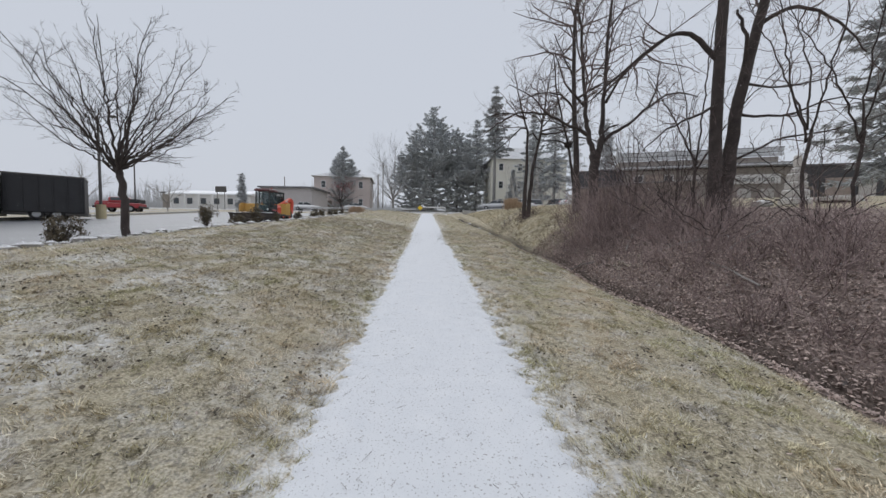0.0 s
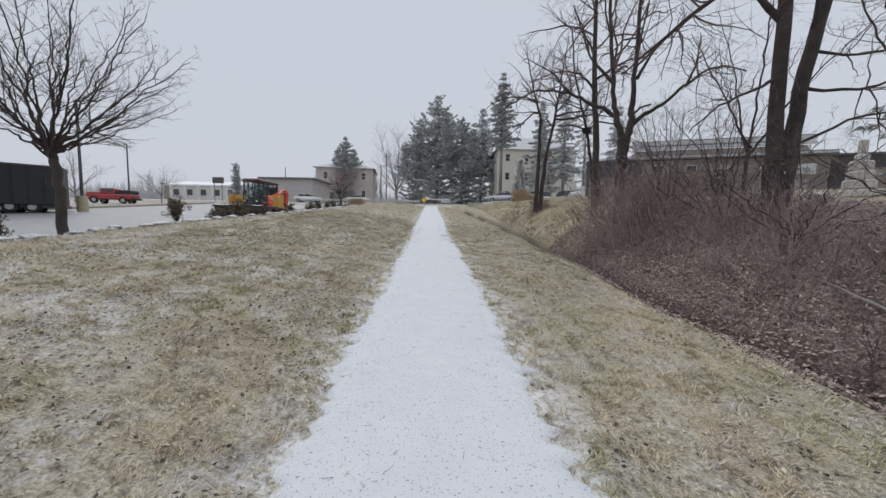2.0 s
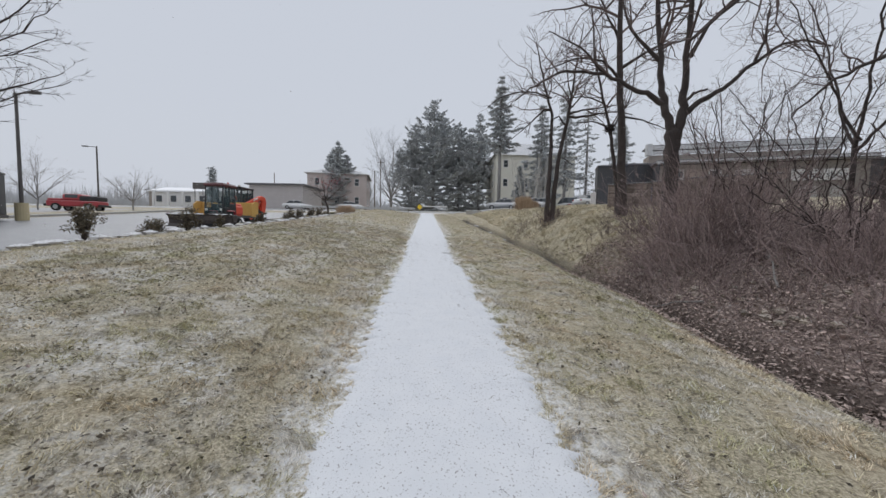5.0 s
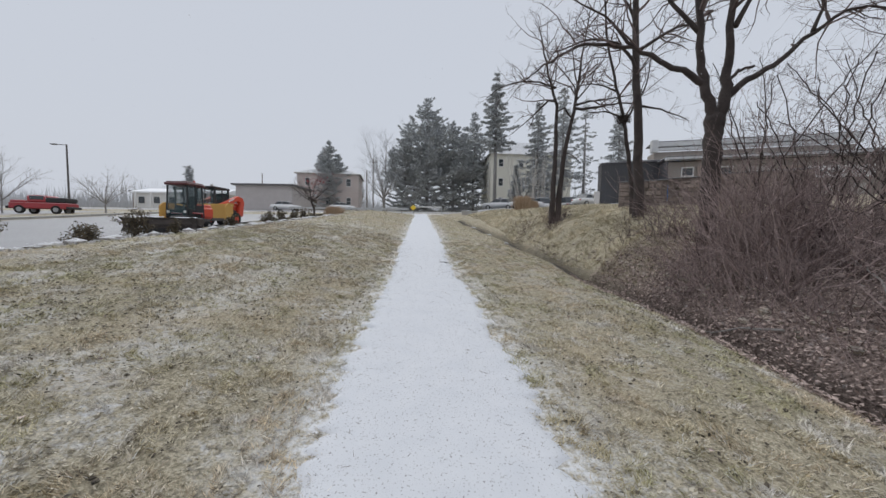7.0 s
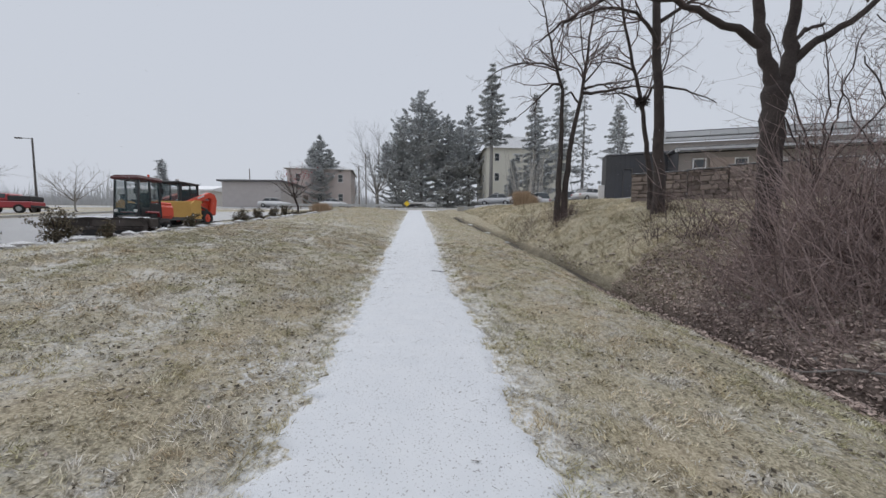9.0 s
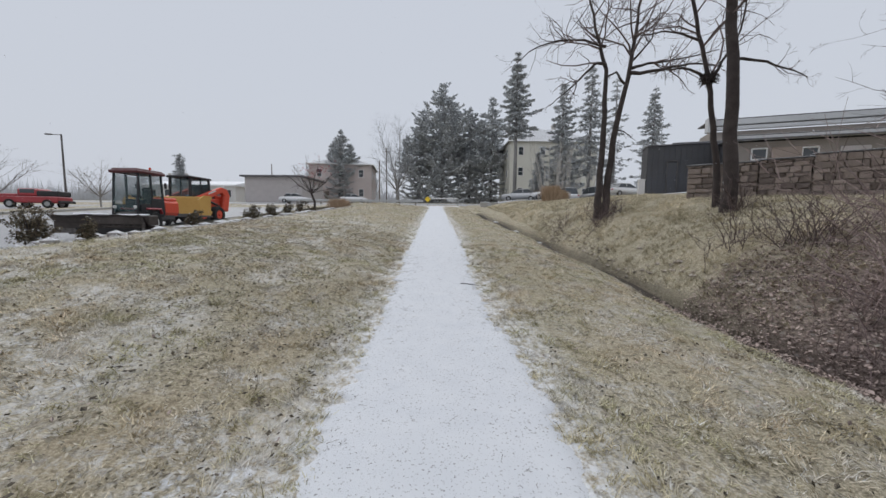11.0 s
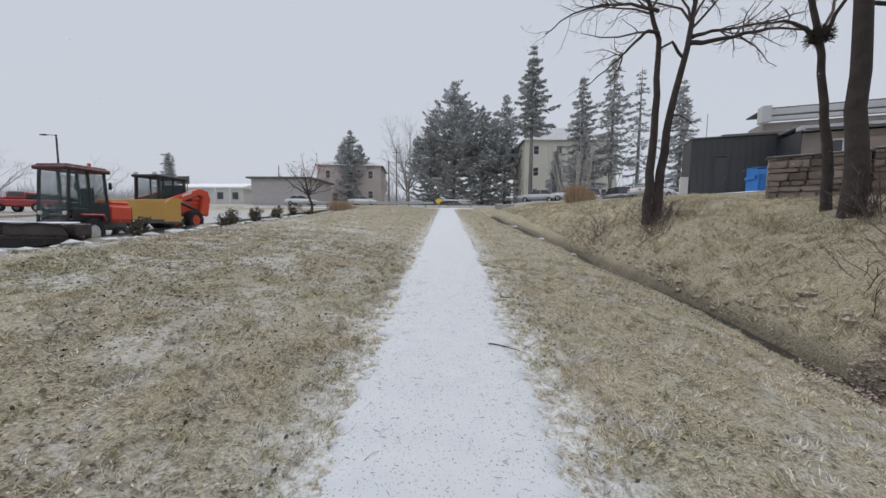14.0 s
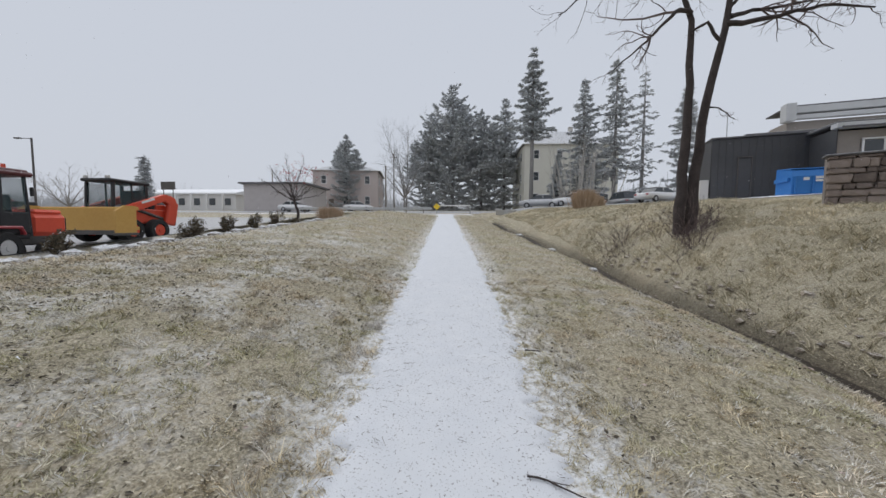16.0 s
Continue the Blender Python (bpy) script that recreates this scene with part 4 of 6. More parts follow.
def stone_wall(name, at, ln, tall, label, seed):
    """A low fieldstone wall: mortar core, single stones proud of it, and a thin snowy cap."""
    rnd = random.Random(seed)
    base = thing(name, at, label, "wall")
    part("core", boxes(((ln, 0.22, tall + 0.7), (ln / 2, 0.12, tall / 2 - 0.35)), bevel=0), MORTAR, base)
    part("cap", boxes(((ln + 0.1, 0.42, 0.05), (ln / 2, 0.1, tall + 0.025))), ROOFING, base)
    kinds = []
    for k in range(6):
        bm = boxes(((1, 1, 1), (0, 0, 0)), bevel=0.12)
        for v in bm.verts:
            v.co += Vector((rnd.uniform(-0.07, 0.07), rnd.uniform(-0.16, 0.16), rnd.uniform(-0.10, 0.10)))
        me = bpy.data.meshes.new("stone")
        bm.to_mesh(me)
        bm.free()
        me.materials.append(STONE)
        kinds.append(me)
    h = -0.2
    while h < tall - 0.03:
        course = rnd.uniform(0.12, 0.25)
        x = 0.0
        while x < ln - 0.06:
            w = min(rnd.uniform(0.16, 0.46), ln - x)
            hh = min(course, tall - h)
            ob = new("stone", rnd.choice(kinds))
            ob.parent = base
            ob.matrix_basis = pose(x + w / 2, -0.01 + rnd.uniform(-0.02, 0.02), h + hh / 2, 0, rnd.uniform(-3, 3), 0) @ Matrix.Diagonal((w - 0.02, 0.14, hh - 0.016, 1))
            x += w
        h += course


build_shed()
build_shop()
WALL = pose(8.57, 23.0, 3.34, 0, 0, -34)
for i, (a, ln, hh) in enumerate(((0.0, 2.0, 1.2), (2.02, 1.3, 1.24), (3.34, 3.4, 1.32))):
    stone_wall("stone_wall", WALL @ pose(a, 0, 0), ln, hh, "low brown fieldstone enclosure wall with a thin cap", 90 + i)


def build_pad():
    """A thin snowy apron that follows the ground."""
    verts, faces = [], []
    for j in range(13):
        for i in range(13):
            p = SHOP @ Vector((-1.5 + i * 0.55, -3.6 + j * 0.3, 0))
            verts.append((p.x, p.y, gz(p.x, p.y) + 0.03))
    for j in range(12):
        for i in range(12):
            q = j * 13 + i
            faces.append((q, q + 1, q + 14, q + 13))
    tagged(soup("pavement", verts, faces, SNOW), "snowy concrete apron in front of the shed", "pavement", kind="structure")


build_pad()


def build_dumpster():
    base = shop_thing("dumpster", 2.75, -2.6, 4.02, "blue steel front-load dumpster with white stickers", "dumpster")
    bm = extrude(bmesh.new(), ((-0.55, 0.12), (0.62, 0.12), (0.62, 1.25), (-0.45, 1.12), (-0.62, 0.85)), -0.95, 0.95, 0.012)
    part("body", bm, BLUE, base)
    part("lid", boxes(((0.93, 1.12, 0.05), (-0.48, 0.08, 1.22), (5, 0, 0)), ((0.93, 1.12, 0.05), (0.48, 0.08, 1.22), (5, 0, 0))), BLUE, base)
    for x in (-1.0, 1.0):
        part("fork_pocket", boxes(((0.10, 1.0, 0.16), (x, 0.05, 0.75))), BLUE, base)
        part("skid", boxes(((0.12, 1.1, 0.12), (x * 0.75, 0.05, 0.06))), STEEL, base)
    for x in (-0.85, -0.3, 0.3, 0.85):
        part("rib", boxes(((0.05, 0.05, 0.72), (x, -0.61, 0.48))), BLUE, base)
    for x, w, h, z in ((-0.52, 0.18, 0.12, 0.74), (0.62, 0.18, 0.12, 0.74), (0.08, 0.62, 0.1, 0.78), (0.08, 0.62, 0.08, 0.66)):
        part("sticker", boxes(((w, 0.012, h), (x, -0.628, z)), bevel=0), WHITE, base, "white sticker")


build_dumpster()


def build_yard():
    """Stone stock in front of the shop: stacked pedestals, slabs and a leaning plank."""
    rnd = random.Random(8)
    at = pose(14.0, 13.7, gz(14.0, 13.7))
    col = thing("stone_pedestal", at, "stacked pale rough-cut stone pedestal", "pedestal")
    z = -0.05
    for w, h in ((0.75, 0.28), (0.62, 0.34), (0.52, 0.3), (0.46, 0.34), (0.30, 0.22), (0.22, 0.5)):
        bm = boxes(((w, w, h), (0, 0, z + h / 2), (0, 0, rnd.uniform(-12, 12))), bevel=0.05)
        part("stone", bm, PALE_STONE, col)
        z += h
    slab = thing("stone_slab", on(15.4, 13.3, 20), "flat stone slabs piled on the lawn", "stone slab")
    part("stone", boxes(((1.9, 0.8, 0.14), (0, 0, 0.05), (0, 2, 0))), PALE_STONE, slab)
    part("stone", boxes(((1.5, 0.7, 0.12), (0.2, 0, 0.18), (0, -2, 10))), PALE_STONE, slab)
    plank = thing("plank", on(15.2, 14.6, -40), "pale timber plank leaning on the pedestal", "plank")
    part("board", boxes(((2.3, 0.16, 0.06), (0, 0, 0.75), (0, 37, 0))), WOOD, plank)
    for x, y, s, seed in ((18.5, 13.2, 0.5, 1), (19.6, 13.8, 0.42, 2), (12.6, 13.6, 0.32, 3), (17.4, 11.9, 0.4, 4), (21.0, 12.6, 0.6, 5), (16.2, 9.6, 0.25, 6), (13.4, 9.2, 0.22, 7)):
        bm = bmesh.new()
        bmesh.ops.create_icosphere(bm, subdivisions=2, radius=s)
        for v in bm.verts:
            v.co *= 1 + 0.3 * noise.noise(v.co * 2.2 / s * 0.5 + Vector((seed, 0, 0)))
            v.co.z *= 0.6
        ob = part("boulder", bm, ROCK)
        ob.location = (x, y, gz(x, y) + s * 0.25)
        tagged(ob, "rough grey landscape boulder dusted with snow", "boulder", "yard boulders")


build_yard()


# ---- far houses ----
def house(name, at, w, d, eave, ridge, wall, label, rows, cols, seed, turn=0, side_cols=2):
    """A hip-roofed house with storeys of framed windows on its front and sides."""
    base = thing(name, pose(*at, 0, 0, turn), label, "house")
    part("wall", boxes(((w, d, eave + 1), (0, 0, eave / 2 - 0.5)), bevel=0), wall, base)
    part("plinth", boxes(((w + 0.1, d + 0.1, 0.6), (0, 0, 0.1)), bevel=0.02), CONCRETE, base)
    bm = bmesh.new()
    o = 0.5
    e = [bm.verts.new(p) for p in ((-w / 2 - o, -d / 2 - o, eave), (w / 2 + o, -d / 2 - o, eave), (w / 2 + o, d / 2 + o, eave), (-w / 2 - o, d / 2 + o, eave))]
    k = max(0.2, (w - d) / 2)
    r = [bm.verts.new(p) for p in ((-k, 0, ridge), (k, 0, ridge))]
    for f in ((e[0], e[1], r[1], r[0]), (e[1], e[2], r[1]), (e[2], e[3], r[0], r[1]), (e[3], e[0], r[0]), (e[3], e[2], e[1], e[0])):
        bm.faces.new(f)
    part("roof", bm, SHINGLE, base)
    part("gutter", boxes(((w + 1.05, 0.12, 0.14), (0, -d / 2 - o, eave)), ((0.12, d + 1.05, 0.14), (-w / 2 - o, 0, eave)), ((0.12, d + 1.05, 0.14), (w / 2 + o, 0, eave))), WHITE, base)
    part("chimney", boxes(((0.8, 0.8, 2.2), (w * 0.12, d * 0.1, ridge)), ((0.95, 0.95, 0.15), (w * 0.12, d * 0.1, ridge + 1.1))), PALE_STONE, base)
    for face in ("front", "left", "right"):
        n = cols if face == "front" else side_cols
        span = w if face == "front" else d
        for i in range(rows):
            for j in range(n):
                a = (j + 0.5) / n * span - span / 2
                z = (i + 0.55) * eave / rows
                m = pose(a, -d / 2 - 0.01, z) if face == "front" else pose(-w / 2 - 0.01, a, z, 0, 0, -90) if face == "left" else pose(w / 2 + 0.01, a, z, 0, 0, 90)
                hw = part("window", boxes(((1.1, 0.06, 0.1), (0, 0, 0.8)), ((1.2, 0.1, 0.1), (0, 0, -0.8)), ((0.1, 0.06, 1.5), (-0.5, 0, 0)), ((0.1, 0.06, 1.5), (0.5, 0, 0)), ((0.9, 0.05, 0.05), (0, 0, 0))), WHITE, base)
                hw.matrix_basis = m
                part("pane", boxes(((0.9, 0.03, 1.5), (0, 0, 0)), bevel=0), DARK_GLASS, hw)
    door = part("door", boxes(((1.0, 0.08, 2.1), (-w * 0.22, -d / 2 - 0.02, 1.4))), WOOD, base)
    return base


house("cream_house", (19.5, 86, float(along(86))), 17.5, 12, 12.2, 16.2, CREAM, "tall cream stucco house with a snowy hip roof", 3, 4, 1, 2)
# the pinkish wall is lightened to hold painted haze
house("brick_house", (-25.2, 88, float(along(88)) - 0.3), 13, 11, 8.2, 10.6, surf("hazed_pinkish_brick", (0.46, 0.40, 0.39), (0.58, 0.52, 0.50), 3, 0.9, 0.2), "pinkish two-storey house with a snowy roof", 2, 3, 2, 8)


def low_building(name, x, y, w, d, tall, wall, label, turn=0, columns=0):
    base = thing(name, pose(x, y, float(along(y)) - 0.3, 0, 0, turn), label, "building")
    part("wall", boxes(((w, d, tall), (0, 0, tall / 2)), bevel=0), wall, base)
    bm = extrude(bmesh.new(), ((-d / 2 - 0.6, tall), (d / 2 + 0.6, tall), (d / 2 + 0.6, tall + 0.25), (0, tall + (1.3 if columns else 0.3)), (-d / 2 - 0.6, tall + 0.25)), -w / 2 - 0.5, w / 2 + 0.5)
    part("roof", bm, SNOW if columns else ROOFING, base)
    for i in range(columns):
        cx = -w / 2 + w * (i + 0.5) / columns
        part("column", boxes(((0.3, 0.3, tall), (cx, -d / 2 - 1.4, tall / 2))), WHITE, base)
        wd = part("window", boxes(((1.3, 0.08, 1.4), (cx, -d / 2 - 0.02, tall * 0.55))), WHITE, base)
        part("pane", boxes(((1.1, 0.04, 1.2), (cx, -d / 2 - 0.08, tall * 0.55)), bevel=0), DARK_GLASS, wd)
    return base


low_building("white_hall", -49, 76, 17, 8, 2.9, WHITE, "low white building with columns and a snowy roof", 0, 6)
low_building("brick_store", -30.0, 70, 9.5, 9, 4.2, BRICK, "plain brown flat-roofed brick store")
low_building("grey_store", -64, 100, 26, 12, 4.5, TAUPE, "long low grey store beyond the lot")


# ---- road side: barrier, poles, parked cars ----
def build_barrier():
    base = thing("barrier_gate", on(-1.8, 56.9), "white swing barrier with a yellow sign across the path", "barrier")
    for x in (-2.1, 2.1):
        part("post", rod(bmesh.new(), (x, 0, -0.3), (x, 0, 1.05), 0.07), GALV, base)
    part("bar", boxes(((4.3, 0.09, 0.16), (0, 0, 0.98))), WHITE, base)
    part("sign", boxes(((0.62, 0.02, 0.62), (-2.1, -0.1, 0.85), (0, 45, 0)), bevel=0.004), SIGN_YELLOW, base, "yellow diamond sign")
    rail = thing("guard_rail", on(-13, 56.9), "grey steel guard rail beside the road", "guard rail")
    for i in range(8):
        part("post", boxes(((0.12, 0.12, 1.0), (-8 + i * 2.2, 0, 0.25))), WOOD, rail)
    part("beam", boxes(((17.5, 0.06, 0.3), (-0.3, -0.08, 0.6))), GALV, rail)


build_barrier()


def pole(name, x, y, tall, r, label, category, arm=0.0, footing=False, cross=False, z=None):
    base = thing(name, pose(x, y, gz(x, y) if z is None else z), label, category)
    part("pole", rod(bmesh.new(), (0, 0, -0.3), (0, 0, tall), r, r * 0.7), STEEL if arm else WOOD, base)
    if arm:
        part("arm", rod(bmesh.new(), (0, 0, tall - 0.06), (-arm, 0, tall), 0.03), STEEL, base)
        part("lamp_head", boxes(((0.55, 0.26, 0.1), (-arm - math.copysign(0.2, arm), 0, tall)), bevel=0.03), STEEL, base)
    if footing:
        part("footing", rod(bmesh.new(), (0, 0, -0.3), (0, 0, 0.95), 0.27, 0.26, 16), surf("stained_concrete", (0.45, 0.38, 0.22), (0.58, 0.5, 0.33), 4, 0.9, 0.2), base, "yellowed concrete footing")
    if cross:
        part("crossarm", boxes(((1.8, 0.1, 0.12), (0, 0, tall - 0.8))), WOOD, base)
    return base


pole("street_lamp", -23.0, 23.0, 6.75, 0.09, "dark steel lamp post on a concrete footing", "street lamp", -0.8, True)
pole("street_lamp", -36.5, 40.6, 6.6, 0.09, "dark steel lamp post with a single arm", "street lamp", 1.0)
pole("utility_pole", -13.8, 72, 7.6, 0.13, "bare weathered wooden utility pole", "utility pole")
pole("utility_pole", -15.6, 88, 12.4, 0.14, "tall wooden utility pole with a crossarm", "utility pole", cross=True)
pole("utility_pole", -31.5, 68, 6.5, 0.10, "wooden utility pole by the brick store", "utility pole")
pole("utility_pole", 9.3, 60, 2.6, 0.05, "short dark post by the parked cars", "post")


def build_billboard():
    base = thing("lot_sign", on(-30.5, 47), "small grey sign board on two posts", "sign")
    part("board", boxes(((1.5, 0.08, 0.8), (0, 0, 2.9))), STEEL, base)
    for x in (-0.5, 0.5):
        part("post", rod(bmesh.new(), (x, 0, -0.2), (x, 0, 2.9), 0.04), STEEL, base)


build_billboard()


# ---- vehicles ----
def wheel(parent, x, y, r, w, hub, name="wheel"):
    """A wheel on an axle along y: tyre and rim."""
    bm = bmesh.new()
    prof = ((r * 0.58, -w / 2), (r * 0.93, -w / 2), (r, -w * 0.32), (r, w * 0.32), (r * 0.93, w / 2), (r * 0.58, w / 2))
    n = 24
    rings = [[bm.verts.new((q * math.cos(6.2832 * i / n), b, q * math.sin(6.2832 * i / n))) for q, b in prof] for i in range(n)]
    for i in range(n):
        for j in range(len(prof)):
            k = (j + 1) % len(prof)
            bm.faces.new((rings[i][j], rings[i][k], rings[(i + 1) % n][k], rings[(i + 1) % n][j]))
    tyre = part(name, bm, RUBBER, parent)
    tyre.location = (x, y, r)
    bm = bmesh.new()
    for s in (-1, 1):
        rod(bm, (0, s * w * 0.1, 0), (0, s * w * 0.42, 0), r * 0.6, r * 0.52, 18)
        rod(bm, (0, s * w * 0.42, 0), (0, s * w * 0.5, 0), r * 0.2, r * 0.17, 10)
    part("rim", bm, hub, tyre)
    return tyre


def car(at, paint, label, kind="sedan", group="parked cars"):
    base = thing("car", at, label, "car", group)
    tall = 1.46 if kind == "sedan" else 1.75
    low = bmesh.new()
    prof = ((-2.2, 0.32), (-2.25, 0.7), (-2.1, 0.9), (-1.2, 0.97), (1.0, 0.97), (2.1, 0.82), (2.25, 0.6), (2.2, 0.3))
    a = [low.verts.new((x, -0.9, z)) for x, z in prof]
    b = [low.verts.new((x, 0.9, z)) for x, z in prof]
    k = len(a)
    fs = [low.faces.new(a), low.faces.new(b[::-1])] + [low.faces.new((a[(i + 1) % k], a[i], b[i], b[(i + 1) % k])) for i in range(k)]
    bmesh.ops.recalc_face_normals(low, faces=fs)
    bmesh.ops.bevel(low, geom=list(low.edges), offset=0.07, segments=2, affect="EDGES")
    part("body", low, paint, base, smooth=True)
    back = -2.0 if kind != "sedan" else -1.5
    cab = bmesh.new()
    prof = ((back, 0.95), (back + 0.45, tall - 0.06), (0.3, tall - 0.05), (1.15, 0.95))
    a = [cab.verts.new((x, -0.82 + 0.1 * (z > 1), z)) for x, z in prof]
    b = [cab.verts.new((x, 0.82 - 0.1 * (z > 1), z)) for x, z in prof]
    fs = [cab.faces.new(a), cab.faces.new(b[::-1])] + [cab.faces.new((a[(i + 1) % 4], a[i], b[i], b[(i + 1) % 4])) for i in range(4)]
    bmesh.ops.recalc_face_normals(cab, faces=fs)
    part("greenhouse", cab, DARK_GLASS, base)
    part("roof", boxes(((0.3 - back - 0.35, 1.44, 0.07), ((back + 0.45 + 0.3) / 2, 0, tall - 0.02)), bevel=0.03), paint, base)
    for y in (-0.8, 0.8):
        part("headlight", boxes(((0.1, 0.3, 0.14), (2.19, y * 0.82, 0.68)), bevel=0.03), WHITE, base)
        part("tail_light", boxes(((0.1, 0.26, 0.16), (-2.2, y * 0.86, 0.74)), bevel=0.03), RED, base)
        part("pillar", boxes(((0.07, 0.05, tall - 0.98), (-0.35, y * 0.96, (tall + 0.92) / 2), (0, 0, 0)), bevel=0.01), paint, base)
    for x in (-1.35, 1.35):
        for y in (-0.82, 0.82):
            wheel(base, x, y, 0.32, 0.22, GALV)
    return base


sheet("parking_lot", 6.5, 34, 47.5, 57.2, 0.02, ROAD, "small lot with parked cars beside the road", "parking lot")
for x, y, tn, pi, kd, lb in ((8.0, 52.5, 160, 0, "sedan", "silver parked car under fresh snow"), (11.3, 51.6, 170, 1, "sedan", "white parked car under fresh snow"),
                             (14.2, 55.0, 100, 1, "suv", "white parked van behind the grass clump"), (17.6, 54.5, 98, 3, "suv", "grey parked car with a snowy roof"),
                             (20.4, 54.0, 95, 0, "suv", "silver parked car with a snowy roof"), (23.2, 53.6, 94, 1, "sedan", "white parked car with a snowy roof"),
                             (26.0, 53.2, 92, 3, "suv", "grey parked car by the shop"), (18.8, 49.0, 20, 1, "sedan", "white parked car near the shop apron"),
                             (-17.5, 68.5, 5, 1, "sedan", "white car parked beyond the road"), (-24.5, 61.5, 3, 1, "sedan", "white car standing by the brick store")):
    car(pose(x, y, gz(x, y) + 0.02, 0, 0, tn), CAR_PAINTS[pi], lb, kd)


def pickup():
    base = thing("pickup_truck", on(-34.6, 36.8, 195) @ Matrix.Scale(0.84, 4), "red pickup truck with a black soft cover", "truck")
    part("body", boxes(((4.6, 1.85, 0.62), (0, 0, 0.82)), ((1.3, 1.8, 0.32), (1.55, 0, 1.2)), bevel=0.08), RED, base)
    part("cab", boxes(((1.7, 1.7, 0.75), (0.1, 0, 1.5)), bevel=0.14), RED, base)
    part("side_glass", boxes(((1.2, 1.74, 0.42), (0.1, 0, 1.6)), bevel=0.05), DARK_GLASS, base)
    part("bed_cover", boxes(((1.7, 1.7, 0.5), (-1.4, 0, 1.4)), bevel=0.08), BLACK, base, "black canvas cover")
    for x in (-2.4, 2.4):
        part("bumper", boxes(((0.2, 1.9, 0.25), (x, 0, 0.62)), bevel=0.04), BLACK, base)
    for x in (-1.45, 1.45):
        for y in (-0.85, 0.85):
            wheel(base, x, y, 0.42, 0.28, GALV)


pickup()


def container(x, y, turn, label):
    """A dark ribbed cargo box on a trailer frame."""
    base = thing("cargo_trailer", on(x, y, turn), label, "trailer", "dark cargo trailers")
    part("body", boxes(((3.2, 2.3, 2.15), (0, 0, 1.5)), bevel=0.04), BLACK, base)
    for i in range(6):
        part("rib", boxes(((0.06, 0.05, 2.0), (-1.45 + 0.58 * i, -1.17, 1.5))), BLACK, base)
    part("roof_rail", boxes(((3.26, 2.36, 0.09), (0, 0, 2.6))), STEEL, base, "pale roof rail with snow")
    part("chassis", boxes(((3.4, 1.9, 0.16), (0, 0, 0.36))), STEEL, base)
    for y2 in (-0.95, 0.95):
        for x2 in (-0.4, 0.4):
            wheel(base, x2, y2, 0.32, 0.2, GALV)


container(-24.15, 21.0, 42, "black ribbed cargo trailer parked on the lot")
container(-26.2, 18.2, 42, "second black cargo trailer standing alongside")


def mower():
    """A cabbed front-mount mower that carries a wide snow broom deck; it heads towards -y."""
    base = thing("snow_tractor", on(-10.38, 20.3, -90) @ Matrix.Diagonal((0.70, 0.72, 0.95, 1)), "black and red cab tractor with a wide snow broom", "tractor")
    part("chassis", boxes(((2.3, 0.7, 0.3), (-0.1, 0, 0.55)), ((0.5, 1.0, 0.35), (0.45, 0, 0.55)), bevel=0.04), STEEL, base)
    part("hood", boxes(((1.0, 0.9, 0.55), (-0.95, 0, 0.88)), ((0.8, 0.8, 0.12), (-0.95, 0, 1.18)), bevel=0.11), ORANGE, base, "orange-red engine hood")
    part("grille", boxes(((0.06, 0.7, 0.42), (-1.46, 0, 0.85)), bevel=0.02), BLACK, base)
    cab = part("cab", boxes(((1.3, 1.12, 0.12), (0.3, 0, 0.62)), ((0.10, 1.08, 0.5), (-0.32, 0, 0.9)), ((0.7, 0.05, 0.48), (0.02, 0.56, 0.92)), ((0.7, 0.05, 0.48), (0.02, -0.56, 0.92)), bevel=0.03), BLACK, base)
    for x, y, t in ((0.93, 0.53, -6), (0.93, -0.53, -6), (0.30, 0.55, 0), (0.30, -0.55, 0), (-0.32, 0.53, 4), (-0.32, -0.53, 4)):
        part("post", boxes(((0.075, 0.075, 1.36), (x, y, 1.3), (0, t, 0))), BLACK, cab)
    part("roof", boxes(((1.5, 1.26, 0.11), (0.28, 0, 2.0)), ((1.34, 1.12, 0.06), (0.28, 0, 2.07)), bevel=0.04), surf("dark_red_roof", (0.075, 0.018, 0.02), (0.13, 0.035, 0.036), 3, 0.5, 0.05, dust=0.25), cab)
    part("beacon", rod(bmesh.new(), (0.0, 0.3, 2.08), (0.0, 0.3, 2.2), 0.05), ORANGE, cab)
    part("windscreen", boxes(((0.02, 1.0, 1.22), (0.95, 0, 1.33), (0, -6, 0)), bevel=0), GLASS, cab)
    part("rear_window", boxes(((0.02, 0.98, 0.75), (-0.33, 0, 1.55), (0, 4, 0)), bevel=0), GLASS, cab)
    for y in (0.56, -0.56):
        part("side_window", boxes(((0.55, 0.02, 0.7), (0.0, y, 1.55)), bevel=0), GLASS, cab)
        part("door_glass", boxes(((0.55, 0.02, 1.2), (0.62, y, 1.32)), bevel=0), GLASS, cab)
        part("mirror", boxes(((0.05, 0.12, 0.2), (-0.35, y * 1.2, 1.62)), bevel=0.02), BLACK, cab)
        part("fender", boxes(((0.75, 0.26, 0.06), (0.28, y, 0.82)), ((0.06, 0.26, 0.2), (-0.1, y, 0.74), (0, 30, 0)), bevel=0.025), RED, base)
    part("seat", boxes(((0.5, 0.5, 0.12), (0.1, 0, 0.95)), ((0.12, 0.5, 0.6), (-0.14, 0, 1.25)), bevel=0.05), BLACK, cab)
    bm = rod(bmesh.new(), (0.55, 0, 0.75), (0.42, 0, 1.2), 0.03)
    rod(bm, (0.41, 0, 1.2), (0.40, 0, 1.24), 0.19, 0.19, 16)
    part("steering_wheel", bm, BLACK, cab)
